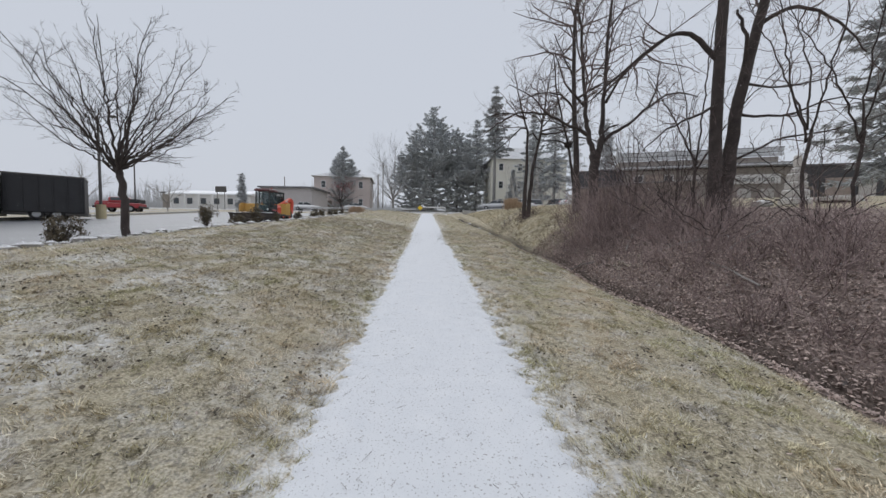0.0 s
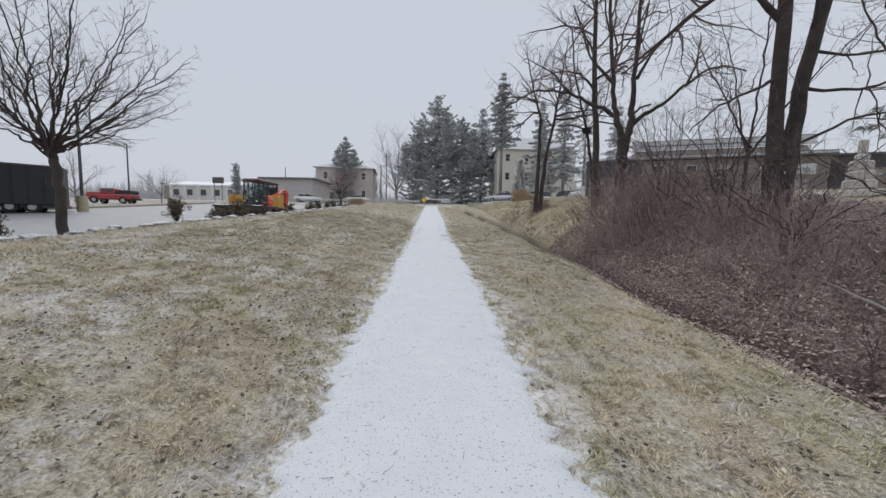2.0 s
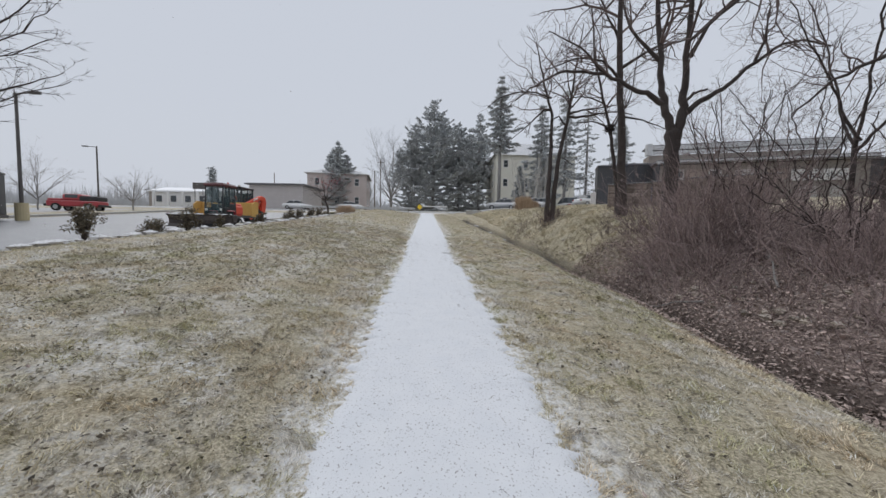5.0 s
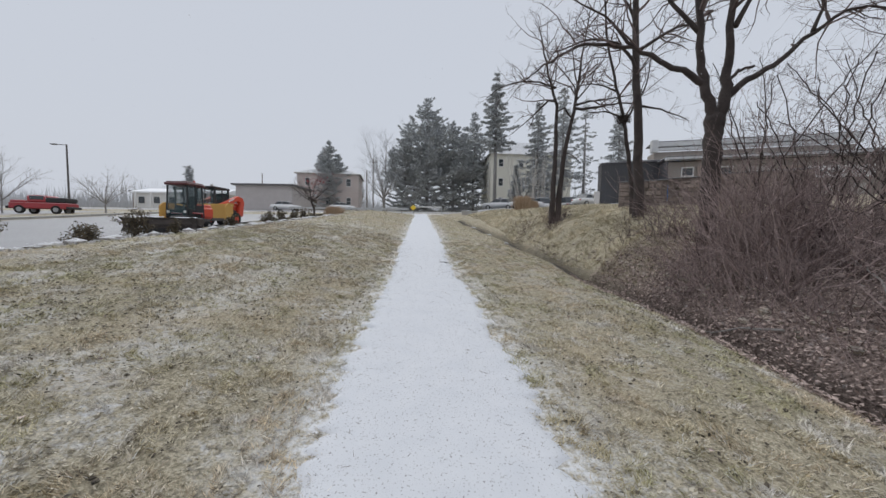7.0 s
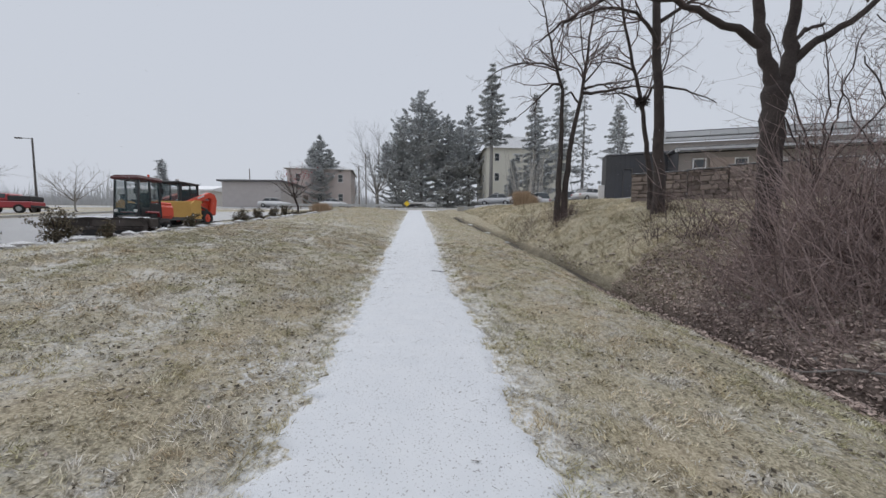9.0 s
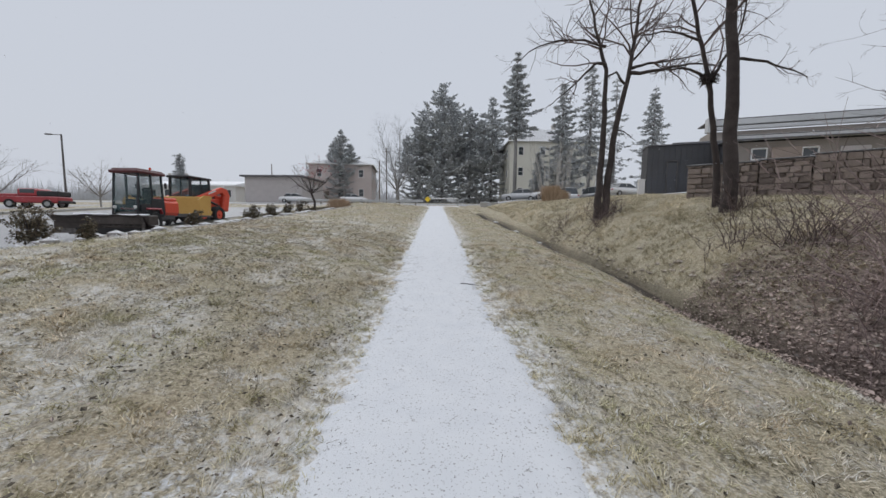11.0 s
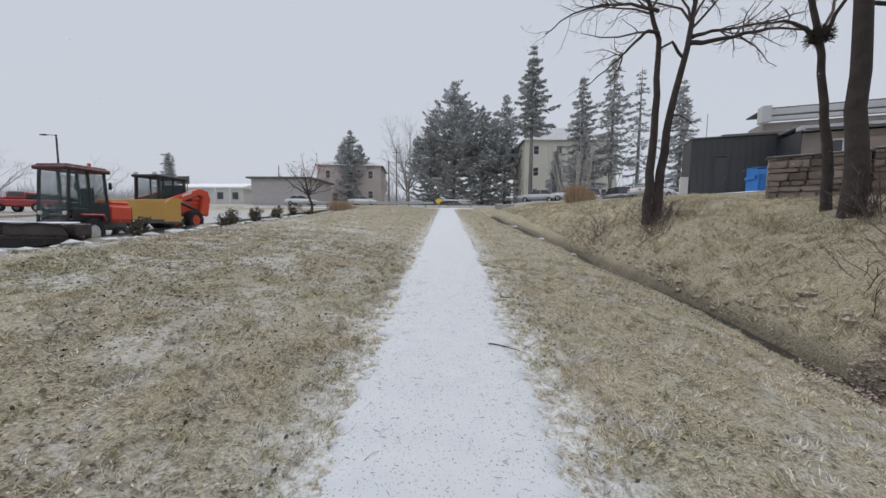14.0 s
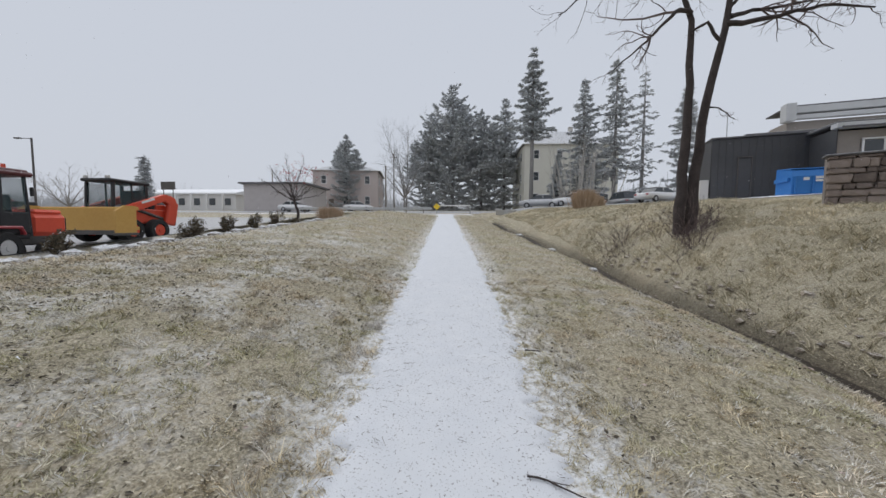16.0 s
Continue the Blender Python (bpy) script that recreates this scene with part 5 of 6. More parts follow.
    for y in (0.56, -0.56):
        wheel(base, 0.28, y, 0.36, 0.28, HUB_WHITE, "front_wheel")
        wheel(base, -0.72, y * 0.96, 0.25, 0.2, HUB_WHITE, "rear_wheel")
    # the wide snow blade in front: a curved dark mould board with flared ends, a snowy top edge and a rubber flap
    bm = bmesh.new()
    curve = ((0.02, 0.06), (-0.09, 0.2), (-0.1, 0.36), (-0.02, 0.5), (0.12, 0.6))
    cols = [(-1.95 + 3.7 * k / 16, 0.16 * max(0.0, abs(k - 8) - 5) ** 1.1) for k in range(17)]
    for thick in (0.0, -0.05):
        grid = [[bm.verts.new((1.62 + cx * 1.2 + fl + thick, y, z + 0.02 * math.sin(y * 5))) for cx, z in curve] for y, fl in cols]
        for p, q in zip(grid, grid[1:]):
            for k in range(len(curve) - 1):
                bm.faces.new((p[k], q[k], q[k + 1], p[k + 1]))
    deck = part("snow_blade", bm, GRIME, base, "dirty dark snow blade with snow along its top")
    part("snow_cover", boxes(((0.34, 1.3, 0.03), (1.4, 0.6, 0.61), (0, 5, 0)), ((0.12, 1.3, 0.03), (1.6, -0.9, 0.63), (0, 8, 2)), bevel=0.012), SNOW, deck)
    part("flap", boxes(((0.03, 3.6, 0.2), (1.66, 0, 0.1), (0, 6, 0))), RUBBER, deck)
    part("back_frame", boxes(((0.5, 2.5, 0.3), (1.4, 0.3, 0.45)), ((0.12, 3.3, 0.12), (1.5, 0, 0.25)), bevel=0.03), GRIME, deck)
    for y in (-1.2, -0.4, 0.4, 1.2):
        part("rib", boxes(((0.18, 0.05, 0.5), (1.47, y, 0.33))), STEEL, deck)
    for y in (0.35, -0.35):
        part("lift_arm", boxes(((0.9, 0.09, 0.09), (1.1, y, 0.42), (0, 8, 0))), STEEL, deck)
    for y in (0.45, -0.45):
        part("headlight", boxes(((0.06, 0.16, 0.1), (1.0, y, 0.86)), bevel=0.02), HUB_WHITE, cab)
    for y in (0.575, -0.575):
        part("door_panel", boxes(((0.5, 0.03, 0.3), (0.62, y, 0.82)), bevel=0.02), BLACK, cab)


mower()


def skid_steer():
    """A cabbed skid-steer loader that holds a yellow snow pusher; it heads towards -y."""
    base = thing("skid_steer_loader", on(-12.15, 24.6, -90), "orange-red skid-steer loader holding a yellow snow pusher", "loader")
    part("body", boxes(((2.1, 0.95, 0.55), (-0.2, 0, 0.72)), ((0.9, 1.0, 0.65), (-0.95, 0, 1.05)), bevel=0.07), BLACK, base)
    part("engine_cover", boxes(((0.75, 1.05, 0.5), (-1.05, 0, 1.1)), bevel=0.09), ORANGE, base)
    cab = part("cab", boxes(((1.2, 0.94, 0.1), (0.1, 0, 0.95)), ((0.06, 0.86, 0.7), (-0.48, 0, 1.4)), bevel=0.02), BLACK, base)
    for x in (0.66, -0.48):
        for y in (0.44, -0.44):
            part("post", boxes(((0.09, 0.08, 1.1), (x, y, 1.42), (0, -3 if x > 0 else 0, 0))), BLACK, cab)
    part("roof", boxes(((1.38, 1.02, 0.1), (0.1, 0, 1.97)), bevel=0.035), BLACK, cab, "black roof dusted with snow")
    part("windscreen", boxes(((0.02, 0.8, 0.95), (0.67, 0, 1.45), (0, -3, 0)), bevel=0), GLASS, cab)
    for y in (0.455, -0.455):
        part("side_window", boxes(((1.05, 0.02, 0.75), (0.1, y, 1.52)), bevel=0), GLASS, cab)
        part("cab_bar", boxes(((0.05, 0.05, 0.95), (0.05, y, 1.45))), BLACK, cab)
        part("work_light", boxes(((0.08, 0.14, 0.1), (0.72, y * 0.8, 2.06)), bevel=0.02), HUB_WHITE, cab)
    for s in (1, -1):
        y = 0.68 * s
        bm = bmesh.new()
        prof = ((-1.45, 1.28), (-1.3, 1.58), (-0.9, 1.66), (0.75, 1.08), (1.05, 0.62), (0.88, 0.5), (0.6, 0.85), (-0.85, 1.40), (-1.15, 1.25))
        a = [bm.verts.new((x, y - 0.1, z)) for x, z in prof]
        b = [bm.verts.new((x, y + 0.1, z)) for x, z in prof]
        k = len(a)
        fs = [bm.faces.new(a), bm.faces.new(b[::-1])] + [bm.faces.new((a[(i + 1) % k], a[i], b[i], b[(i + 1) % k])) for i in range(k)]
        bmesh.ops.recalc_face_normals(bm, faces=fs)
        bmesh.ops.bevel(bm, geom=list(bm.edges), offset=0.025, segments=2, affect="EDGES")
        arm = part("lift_arm", bm, ORANGE, base)
        part("upright", boxes(((0.42, 0.18, 0.85), (-1.2, y, 0.98), (0, -12, 0)), bevel=0.04), ORANGE, base)
        part("cylinder", rod(bmesh.new(), (-1.05, y * 0.86, 0.75), (0.2, y * 0.86, 1.12), 0.05), STEEL, arm)
        part("decal", boxes(((0.5, 0.012, 0.07), (-0.2, y + 0.106 * s, 1.38), (0, 19.5, 0)), bevel=0), WHITE, arm, "pale lettering bar")
        part("side_panel", boxes(((1.35, 0.12, 0.5), (-0.45, 0.5 * s, 0.86)), bevel=0.04), ORANGE, base)
        wheel(base, 0.42, 0.72 * s, 0.38, 0.3, ORANGE)
        wheel(base, -0.55, 0.72 * s, 0.38, 0.3, ORANGE)
    blade = part("snow_pusher", boxes(((0.06, 3.1, 0.72), (1.14, 0.05, 0.72)), bevel=0.012), YELLOW, base, "scuffed yellow snow pusher blade")
    for y in (1.6, -1.5):
        bm = extrude(bmesh.new(), ((0.0, 0.3), (0.0, 1.12), (0.35, 1.12), (0.62, 0.95), (0.62, 0.3)), y - 0.03, y + 0.03)
        bmesh.ops.transform(bm, matrix=Matrix(((0, 1, 0, 1.1), (1, 0, 0, 0), (0, 0, 1, 0), (0, 0, 0, 1))), verts=bm.verts)
        part("end_plate", bm, YELLOW, blade)
        part("shoe", boxes(((0.7, 0.12, 0.08), (1.4, y, 0.28))), STEEL, blade)
    part("cutting_edge", boxes(((0.08, 3.04, 0.14), (1.15, 0.05, 0.32))), STEEL, blade)
    part("rib", boxes(((0.16, 3.08, 0.1), (1.04, 0.05, 1.05)), ((0.16, 3.08, 0.1), (1.04, 0.05, 0.45))), YELLOW, blade)


skid_steer()


# ---- trees of the lot and the distance ----
dome_tree("spreading_tree", (-8.45, 9.05, gz(-8.45, 9.05)), 1.9, 3.8, 3.1, 28, "leafless round-crowned lot tree in a rock bed", 101, 0.095, (4.2, 0.36, 36, 0.09, 0.015), twig=BARK, lean=0.3)
dome_tree("crab_tree", (-9.25, 31.0, gz(-9.25, 31.0)), 1.05, 2.2, 2.3, 17, "small leafless crab tree with a few russet fruits", 107, 0.08, (2.6, 0.4, 38, 0.12, 0.03), twig=TWIG)
# both lot trees wear pale bark as painted haze
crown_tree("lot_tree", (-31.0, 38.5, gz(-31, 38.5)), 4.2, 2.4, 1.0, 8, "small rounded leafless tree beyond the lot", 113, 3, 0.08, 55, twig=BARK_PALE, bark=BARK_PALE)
crown_tree("lot_tree", (-41.0, 39.0, gz(-41, 39)), 6.2, 2.6, 1.3, 8, "leafless tree beyond the lot, paled for haze", 127, 3, 0.08, 40, twig=BARK_PALE, bark=BARK_PALE)
conifer("spruce", (-19.4, 33.0, gz(-19.4, 33.0)), 3.9, 0.8, "small dark spruce beside the lot", 131, dense=2.2, snow=0.1)
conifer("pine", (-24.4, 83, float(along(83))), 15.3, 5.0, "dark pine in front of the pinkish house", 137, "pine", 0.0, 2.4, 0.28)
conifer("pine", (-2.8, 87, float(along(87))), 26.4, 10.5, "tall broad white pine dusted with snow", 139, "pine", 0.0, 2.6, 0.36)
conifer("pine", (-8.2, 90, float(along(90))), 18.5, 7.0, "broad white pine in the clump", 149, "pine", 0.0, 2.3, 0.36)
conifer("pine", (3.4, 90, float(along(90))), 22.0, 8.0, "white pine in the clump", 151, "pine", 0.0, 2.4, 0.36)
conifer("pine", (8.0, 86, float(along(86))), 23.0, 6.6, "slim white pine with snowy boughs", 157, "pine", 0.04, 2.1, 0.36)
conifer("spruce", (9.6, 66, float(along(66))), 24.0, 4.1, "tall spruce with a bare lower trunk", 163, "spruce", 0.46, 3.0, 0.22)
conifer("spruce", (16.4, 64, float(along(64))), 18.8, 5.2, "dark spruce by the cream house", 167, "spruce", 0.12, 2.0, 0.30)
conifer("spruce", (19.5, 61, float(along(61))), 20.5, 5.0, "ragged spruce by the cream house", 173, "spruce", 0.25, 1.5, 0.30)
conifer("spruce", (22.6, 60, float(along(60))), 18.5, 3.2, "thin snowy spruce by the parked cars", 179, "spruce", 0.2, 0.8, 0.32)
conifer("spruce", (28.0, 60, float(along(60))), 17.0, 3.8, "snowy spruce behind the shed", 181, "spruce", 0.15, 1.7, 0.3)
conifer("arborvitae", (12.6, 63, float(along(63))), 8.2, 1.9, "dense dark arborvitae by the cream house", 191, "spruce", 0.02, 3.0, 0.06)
conifer("spruce", (24.6, 19.0, gz(24.6, 19)), 14.0, 3.4, "dark spruce behind the stone yard", 193, "spruce", 0.12, 1.8, 0.1)
# street trees: haze put into pale bark and twig colours
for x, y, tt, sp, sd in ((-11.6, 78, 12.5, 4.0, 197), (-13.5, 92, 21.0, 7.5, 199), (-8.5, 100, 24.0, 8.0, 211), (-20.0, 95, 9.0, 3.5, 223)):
    crown_tree("street_tree", (x, y, float(along(y))), tt, sp, tt * 0.22, 9, "leafless tree beyond the road, paled for haze", sd, 3, 0.22, 46, 0.03, (2.3, 0.5, 42, 0.15, 0.02), BARK_PALE, FAR_TWIG)


def pale_stems():
    rnd = random.Random(17)
    base = thing("bare_clump", pose(14.2, 58.5, float(along(58.5))), "clump of tall pale leafless stems", "tree")
    for i in range(26):
        p = Vector((rnd.gauss(0, 1.6), rnd.gauss(0, 0.8), -0.2))
        line = limb_line(rnd, p, Vector((p.x * 0.07 + rnd.gauss(0, 0.05), rnd.gauss(0, 0.05), 1)), rnd.uniform(5.5, 10.5), 0.035, 0.0, 6)
        verts, faces = [], []
        rods(verts, faces, line, [0.07, 0.065, 0.055, 0.045, 0.035, 0.025, 0.012], 5)
        for j in (3, 4, 5):
            rods(verts, faces, limb_line(rnd, line[j], Vector((rnd.gauss(0, 0.5), rnd.gauss(0, 0.5), 1)), 1.6, 0.08, 0, 3), [0.03, 0.024, 0.016, 0.008], 3)
        soup("stem", verts, faces, STEM_PALE, base)


pale_stems()


def far_woods():
    """Bare woods on the rise far behind, as countless thin stems and twigs."""
    rnd = np.random.default_rng(4)
    tris = []
    for x0, x1, y0, y1, tall, count in ((-300, -30, 150, 240, 17, 26000), (30, 170, 120, 200, 17, 14000), (-40, 40, 160, 240, 12, 6000), (45, 120, 45, 110, 11, 7000)):
        x, y = rnd.uniform(x0, x1, count), rnd.uniform(y0, y1, count)
        h = tall * rnd.uniform(0.3, 1.0, count) * (0.75 + 0.25 * np.sin(x * 0.13) * np.cos(x * 0.05))
        z = along(y) + h * rnd.uniform(0, 0.6, count)
        w = rnd.uniform(0.05, 0.25, count)
        a = np.stack([x - w, y, z], -1)
        b = np.stack([x + w, y, z], -1)
        c = np.stack([x + rnd.normal(0, 1.6, count), y, z + h * 0.55], -1)
        tris.append(np.stack([a, b, c], 1))
    # the woods' pale grey is painted haze
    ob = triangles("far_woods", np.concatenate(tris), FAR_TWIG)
    tagged(ob, "leafless woods far off, coloured haze-grey", "woods", kind="stuff")


far_woods()


def shrub(x, y, tall, wide, label, seed, leafy=1.0):
    """A small evergreen shrub: a few stems and many leaf blades in uneven clumps."""
    rnd = random.Random(seed)
    base = thing("shrub", on(x, y), label, "shrub", "shrubs along the lot")
    verts, faces, leaves, snow = [], [], [], []
    for _ in range(9):
        d = Vector((rnd.gauss(0, 0.36) * wide, rnd.gauss(0, 0.36) * wide, 1))
        line = limb_line(rnd, Vector((0, 0, -0.05)), d, tall * rnd.uniform(0.7, 1.0), 0.12, 0, 4)
        rods(verts, faces, line, [0.018, 0.015, 0.012, 0.009, 0.005], 4)
        for _ in range(int(7 * leafy)):
            c = line[rnd.randint(2, 4)] + Vector((rnd.gauss(0, 0.26) * wide, rnd.gauss(0, 0.26) * wide, rnd.gauss(0, 0.10)))
            rods(verts, faces, [line[2], c], [0.007, 0.003], 3)
            for _ in range(44):
                p = c + rvec(rnd) * (0.02 + 0.10 * wide)
                d = rvec(rnd).normalized() * rnd.uniform(0.03, 0.075)
                w = d.cross(rvec(rnd)).normalized() * 0.016
                (snow if rnd.random() < 0.025 else leaves).append(((p - w)[:], (p + w)[:], (p + d)[:]))
    tagged(soup("stem_mass", verts, faces, BARK, base), kind="stuff")
    tagged(triangles("foliage", leaves, EVERGREEN, base), kind="stuff")
    tagged(triangles("leaf_snow", snow, FROST, base), kind="stuff")


for x, y, tl, wd, sd in ((-9.0, 8.0, 0.7, 0.3, 1), (-8.7, 12.5, 0.95, 0.3, 2), (-8.75, 14.5, 0.6, 0.42, 3), (-8.9, 16.0, 1.0, 0.34, 4), (-7.98, 16.3, 0.3, 0.12, 5),
                         (-8.45, 19.8, 0.62, 0.08, 6), (-8.9, 23.6, 0.75, 0.3, 7), (-9.0, 25.4, 0.78, 0.28, 8), (-8.8, 26.6, 0.75, 0.2, 9), (-8.85, 28.3, 0.8, 0.2, 10), (-9.0, 30.2, 0.5, 0.3, 11)):
    shrub(x, y, tl, wd, "dark scrubby evergreen shrub in the rock bed", sd, 0.8)


def grass_clump(x, y, tall, wide, label, seed):
    rnd = np.random.default_rng(seed)
    n = 2600
    a, r = rnd.uniform(0, 6.283, n), np.abs(rnd.normal(0, 0.5, n)) * wide
    bx, by = np.cos(a) * r * 0.6, np.sin(a) * r * 0.6
    h = tall * rnd.uniform(0.5, 1.05, n)
    lean = rnd.uniform(0.1, 0.7, n) * tall * 0.7
    w = 0.02
    A = np.stack([bx - w, by, np.zeros(n) - 0.05], -1)
    B = np.stack([bx + w, by, np.zeros(n) - 0.05], -1)
    C = np.stack([bx + np.cos(a) * lean, by + np.sin(a) * lean, h], -1)
    ob = triangles("grass_clump", np.stack([A, B, C], 1), DRY)
    ob.location = (x, y, gz(x, y))
    tagged(ob, label, "ornamental grass")


grass_clump(7.2, 36.4, 1.25, 0.8, "tawny clump of dry ornamental grass on the bank", 1)
grass_clump(8.2, 37.2, 0.8, 0.6, "lower tawny clump of dry ornamental grass", 2)
grass_clump(-8.6, 33.8, 0.9, 0.8, "pale dry grass clump behind the crab tree", 3)


# ---- loose ground cover ----
def lattice(x, y, scale, seed):
    """Smooth random field between 0 and 1."""
    grid = np.random.default_rng(seed).random((256, 256))
    px, py = x * scale, y * scale
    i, j = np.floor(px).astype(int), np.floor(py).astype(int)
    f, g = px - i, py - j
    f, g = f * f * (3 - 2 * f), g * g * (3 - 2 * g)
    at = lambda p, q: grid[p % 256, q % 256]
    return (at(i, j) * (1 - f) + at(i + 1, j) * f) * (1 - g) + (at(i, j + 1) * (1 - f) + at(i + 1, j + 1) * f) * g


def grass(name, count, u0, u1, y0, y1, tall, wide, seed, material, label, keep=None):
    """Short turf as single leaning blades."""
    rnd = np.random.default_rng(seed)
    u, y = rnd.uniform(u0, u1, count), rnd.uniform(y0, y1, count)
    rag = 0.16 * (lattice(u, y, 5, 71) - 0.5) + 0.10 * (lattice(u, y, 13, 72) - 0.5)
    ok = ((u < -0.74 + rag + np.interp(y, (5, 13, 15.5, 18), (0, 0.05, 0.14, 0.04))) | (u > 0.90 + rag - np.interp(y, (8, 12.5, 14.3, 17, 19.5), (0, 0.03, 0.2, 0.19, 0.06)))) & (np.abs(u - 5.0 + np.interp(y, (26, 40), (0, 0.9)) + 0.25 * (lattice(u, y, 3, 78) - 0.5)) > 0.24)
    if keep is not None:
        ok &= keep(u, y, rnd)
    tuft = 0.55 * lattice(u, y, 9, 73) + 0.45 * lattice(u, y, 19, 74)
    ok &= tuft + rnd.uniform(-0.12, 0.12, count) > 0.37
    u, y, tuft = u[ok], y[ok], tuft[ok]
    n = len(u)
    x = u + SKEW * y
    z = height(x, y) - 0.015
    a = 14 * lattice(u, y, 4.5, 75) + rnd.normal(0, 0.8, n)
    clump = np.sin(x * 5.1 + np.sin(y * 3.3)) * np.sin(y * 4.7 + np.sin(x * 2.9)) * 0.5 + np.sin(x * 13 + y * 7) * np.sin(y * 15 - x * 5) * 0.5
    h = tall * rnd.uniform(0.45, 1.15, n) * (0.35 + 0.3 * clump + 1.3 * (tuft - 0.3) / 0.4)
    lean = h * rnd.uniform(0.4, 1.9, n)
    b = rnd.uniform(0, 6.283, n)
    dx, dy = np.cos(b) * wide, np.sin(b) * wide
    A = np.stack([x - dx, y - dy, z], -1)
    B = np.stack([x + dx, y + dy, z], -1)
    C = np.stack([x + np.cos(a) * lean, y + np.sin(a) * lean, z + np.maximum(h, 0.012)], -1)
    ob = triangles(name, np.stack([A, B, C], 1), material)
    return tagged(ob, label, "grass", kind="stuff")


frosty = lambda u, y, r: np.sin(u * 1.3 + 2 * np.sin(y * 0.7)) * np.sin(y * 0.9 + np.sin(u)) + r.uniform(-0.9, 0.9, len(u)) > 0.05
grass("grass", 180000, -6.2, 4.3, 0.6, 24, 0.030, 0.0065, 8, FROST_BLADE, "blades whitened by thin snow", frosty)
grass("grass", 430000, -5.2, 4.4, 0.6, 9.5, 0.034, 0.0056, 1, BLADE, "short frosted winter turf")
grass("grass", 420000, -6.2, 5.0, 9.5, 21, 0.036, 0.0062, 2, BLADE, "short frosted winter turf")
grass("grass", 130000, -8.0, 4.8, 21, 50, 0.055, 0.009, 3, BLADE, "short frosted winter turf farther on")
grass("grass", 70000, -8.2, -5.0, 3, 21, 0.05, 0.006, 4, BLADE, "short winter turf on the slope to the lot", lambda u, y, r: u > -7.75 * narrow(y))
edge_tufts = lambda u, y, r: np.abs(u - 0.08) + 0.10 * np.sin(y * 3.1) * np.sin(y * 7.7) + 0.05 * np.sin(y * 23) > 0.86
grass("grass", 60000, -1.25, 1.4, 0.6, 21, 0.055, 0.005, 6, BLADE, "grass tufts leaning over the path edge", edge_tufts)
grass("grass", 260000, 5.35, 12, 14.5, 45, 0.08, 0.0095, 5, BANK_BLADE, "rough winter grass on the bank")


def litter():
    """Fallen leaves on the bank and a few on the turf."""
    rnd = np.random.default_rng(9)
    n = 66000
    u, y = 4.5 + np.abs(rnd.normal(0, 2.6, n)), rnd.uniform(-2, 16.5, n)
    u2, y2 = rnd.uniform(-6, 4.6, 900), rnd.uniform(0.5, 22, 900)
    u, y = np.concatenate([u, u2]), np.concatenate([y, y2])
    ok = (u < -0.9) | (u > 1.05)
    u, y = u[ok], y[ok]
    n = len(u)
    x = u + SKEW * y
    c = np.stack([x, y, height(x, y) + np.where(u > 4.4, rnd.uniform(0.02, 0.10, n), 0.035)], -1)
    d = rnd.normal(0, 1, (n, 3)) * (1, 1, 0.45)
    d /= np.linalg.norm(d, axis=1, keepdims=True)
    e = np.cross(d, rnd.normal(0, 0.35, (n, 3)) + (0, 0, 1))
    e /= np.linalg.norm(e, axis=1, keepdims=True)
    s = rnd.uniform(0.016, 0.042, (n, 1)) * np.where(u > 4.4, 1, 0.6)[:, None]
    t1 = np.stack([c - d * s, c + e * s * 0.6, c + d * s], 1)
    t2 = np.stack([c - d * s, c + d * s, c - e * s * 0.6], 1)
    ob = triangles("leaf_litter", np.concatenate([t1, t2]), LEAF)
    tagged(ob, "brown fallen leaves covering the ditch bank", "leaves", kind="stuff")


litter()


def path_debris():
    """Twigs, straws and grit lying on the snow."""
    rnd = random.Random(31)
    verts, faces = [], []
    for i in range(1500):
        y = rnd.uniform(0.8, 21) if i % 3 else rnd.uniform(13.5, 18.5)
        u = rnd.choice((-1, 1)) * abs(rnd.gauss(0.62, 0.22)) + 0.08 if i % 4 else rnd.uniform(-0.8, 1.0)
        x = u + SKEW * y
        a = rnd.uniform(0, 6.283)
        ln = 0.012 + rnd.expovariate(55)
        p = Vector((x, y, gz(x, y) + 0.036))
        q = p + Vector((math.cos(a), math.sin(a), 0.02)) * ln
        q.z = gz(q.x, q.y) + 0.04
        rods(verts, faces, [p, q], [0.0017, 0.0009], 3)
    tagged(soup("straw", verts, faces, DEBRIS_SHADE), "straws and grass bits scattered on the snow", "straw", kind="stuff")
    for x, y, ln, turn, seed in ((-0.28, 15.62, 0.36, -22, 1), (0.02, 17.35, 0.2, -8, 2)):
        r2 = random.Random(seed)
        v, f = [], []
        d = Vector((math.cos(radians(turn)), math.sin(radians(turn)), 0))
        pts = [Vector((p.x, p.y, 0.045 + SLOPE * p.y)) for p in limb_line(r2, Vector((0, 0, 0)), d, ln, 0.16, 0, 6)]
        rods(v, f, pts, [0.007, 0.007, 0.006, 0.006, 0.005, 0.004, 0.003], 5)
        pts2 = [Vector((p.x, p.y, 0.045 + SLOPE * p.y)) for p in limb_line(r2, pts[2], d + rvec(r2) * 0.6, ln * 0.4, 0.1, 0, 2)]
        rods(v, f, pts2, [0.004, 0.003, 0.002], 4)
        ob = soup("twig", v, f, BARK)
        ob.location = (x, y, gz(x, y))
        tagged(ob, "dark fallen twig lying on the snowy path", "twig", "twigs on the path")


path_debris()


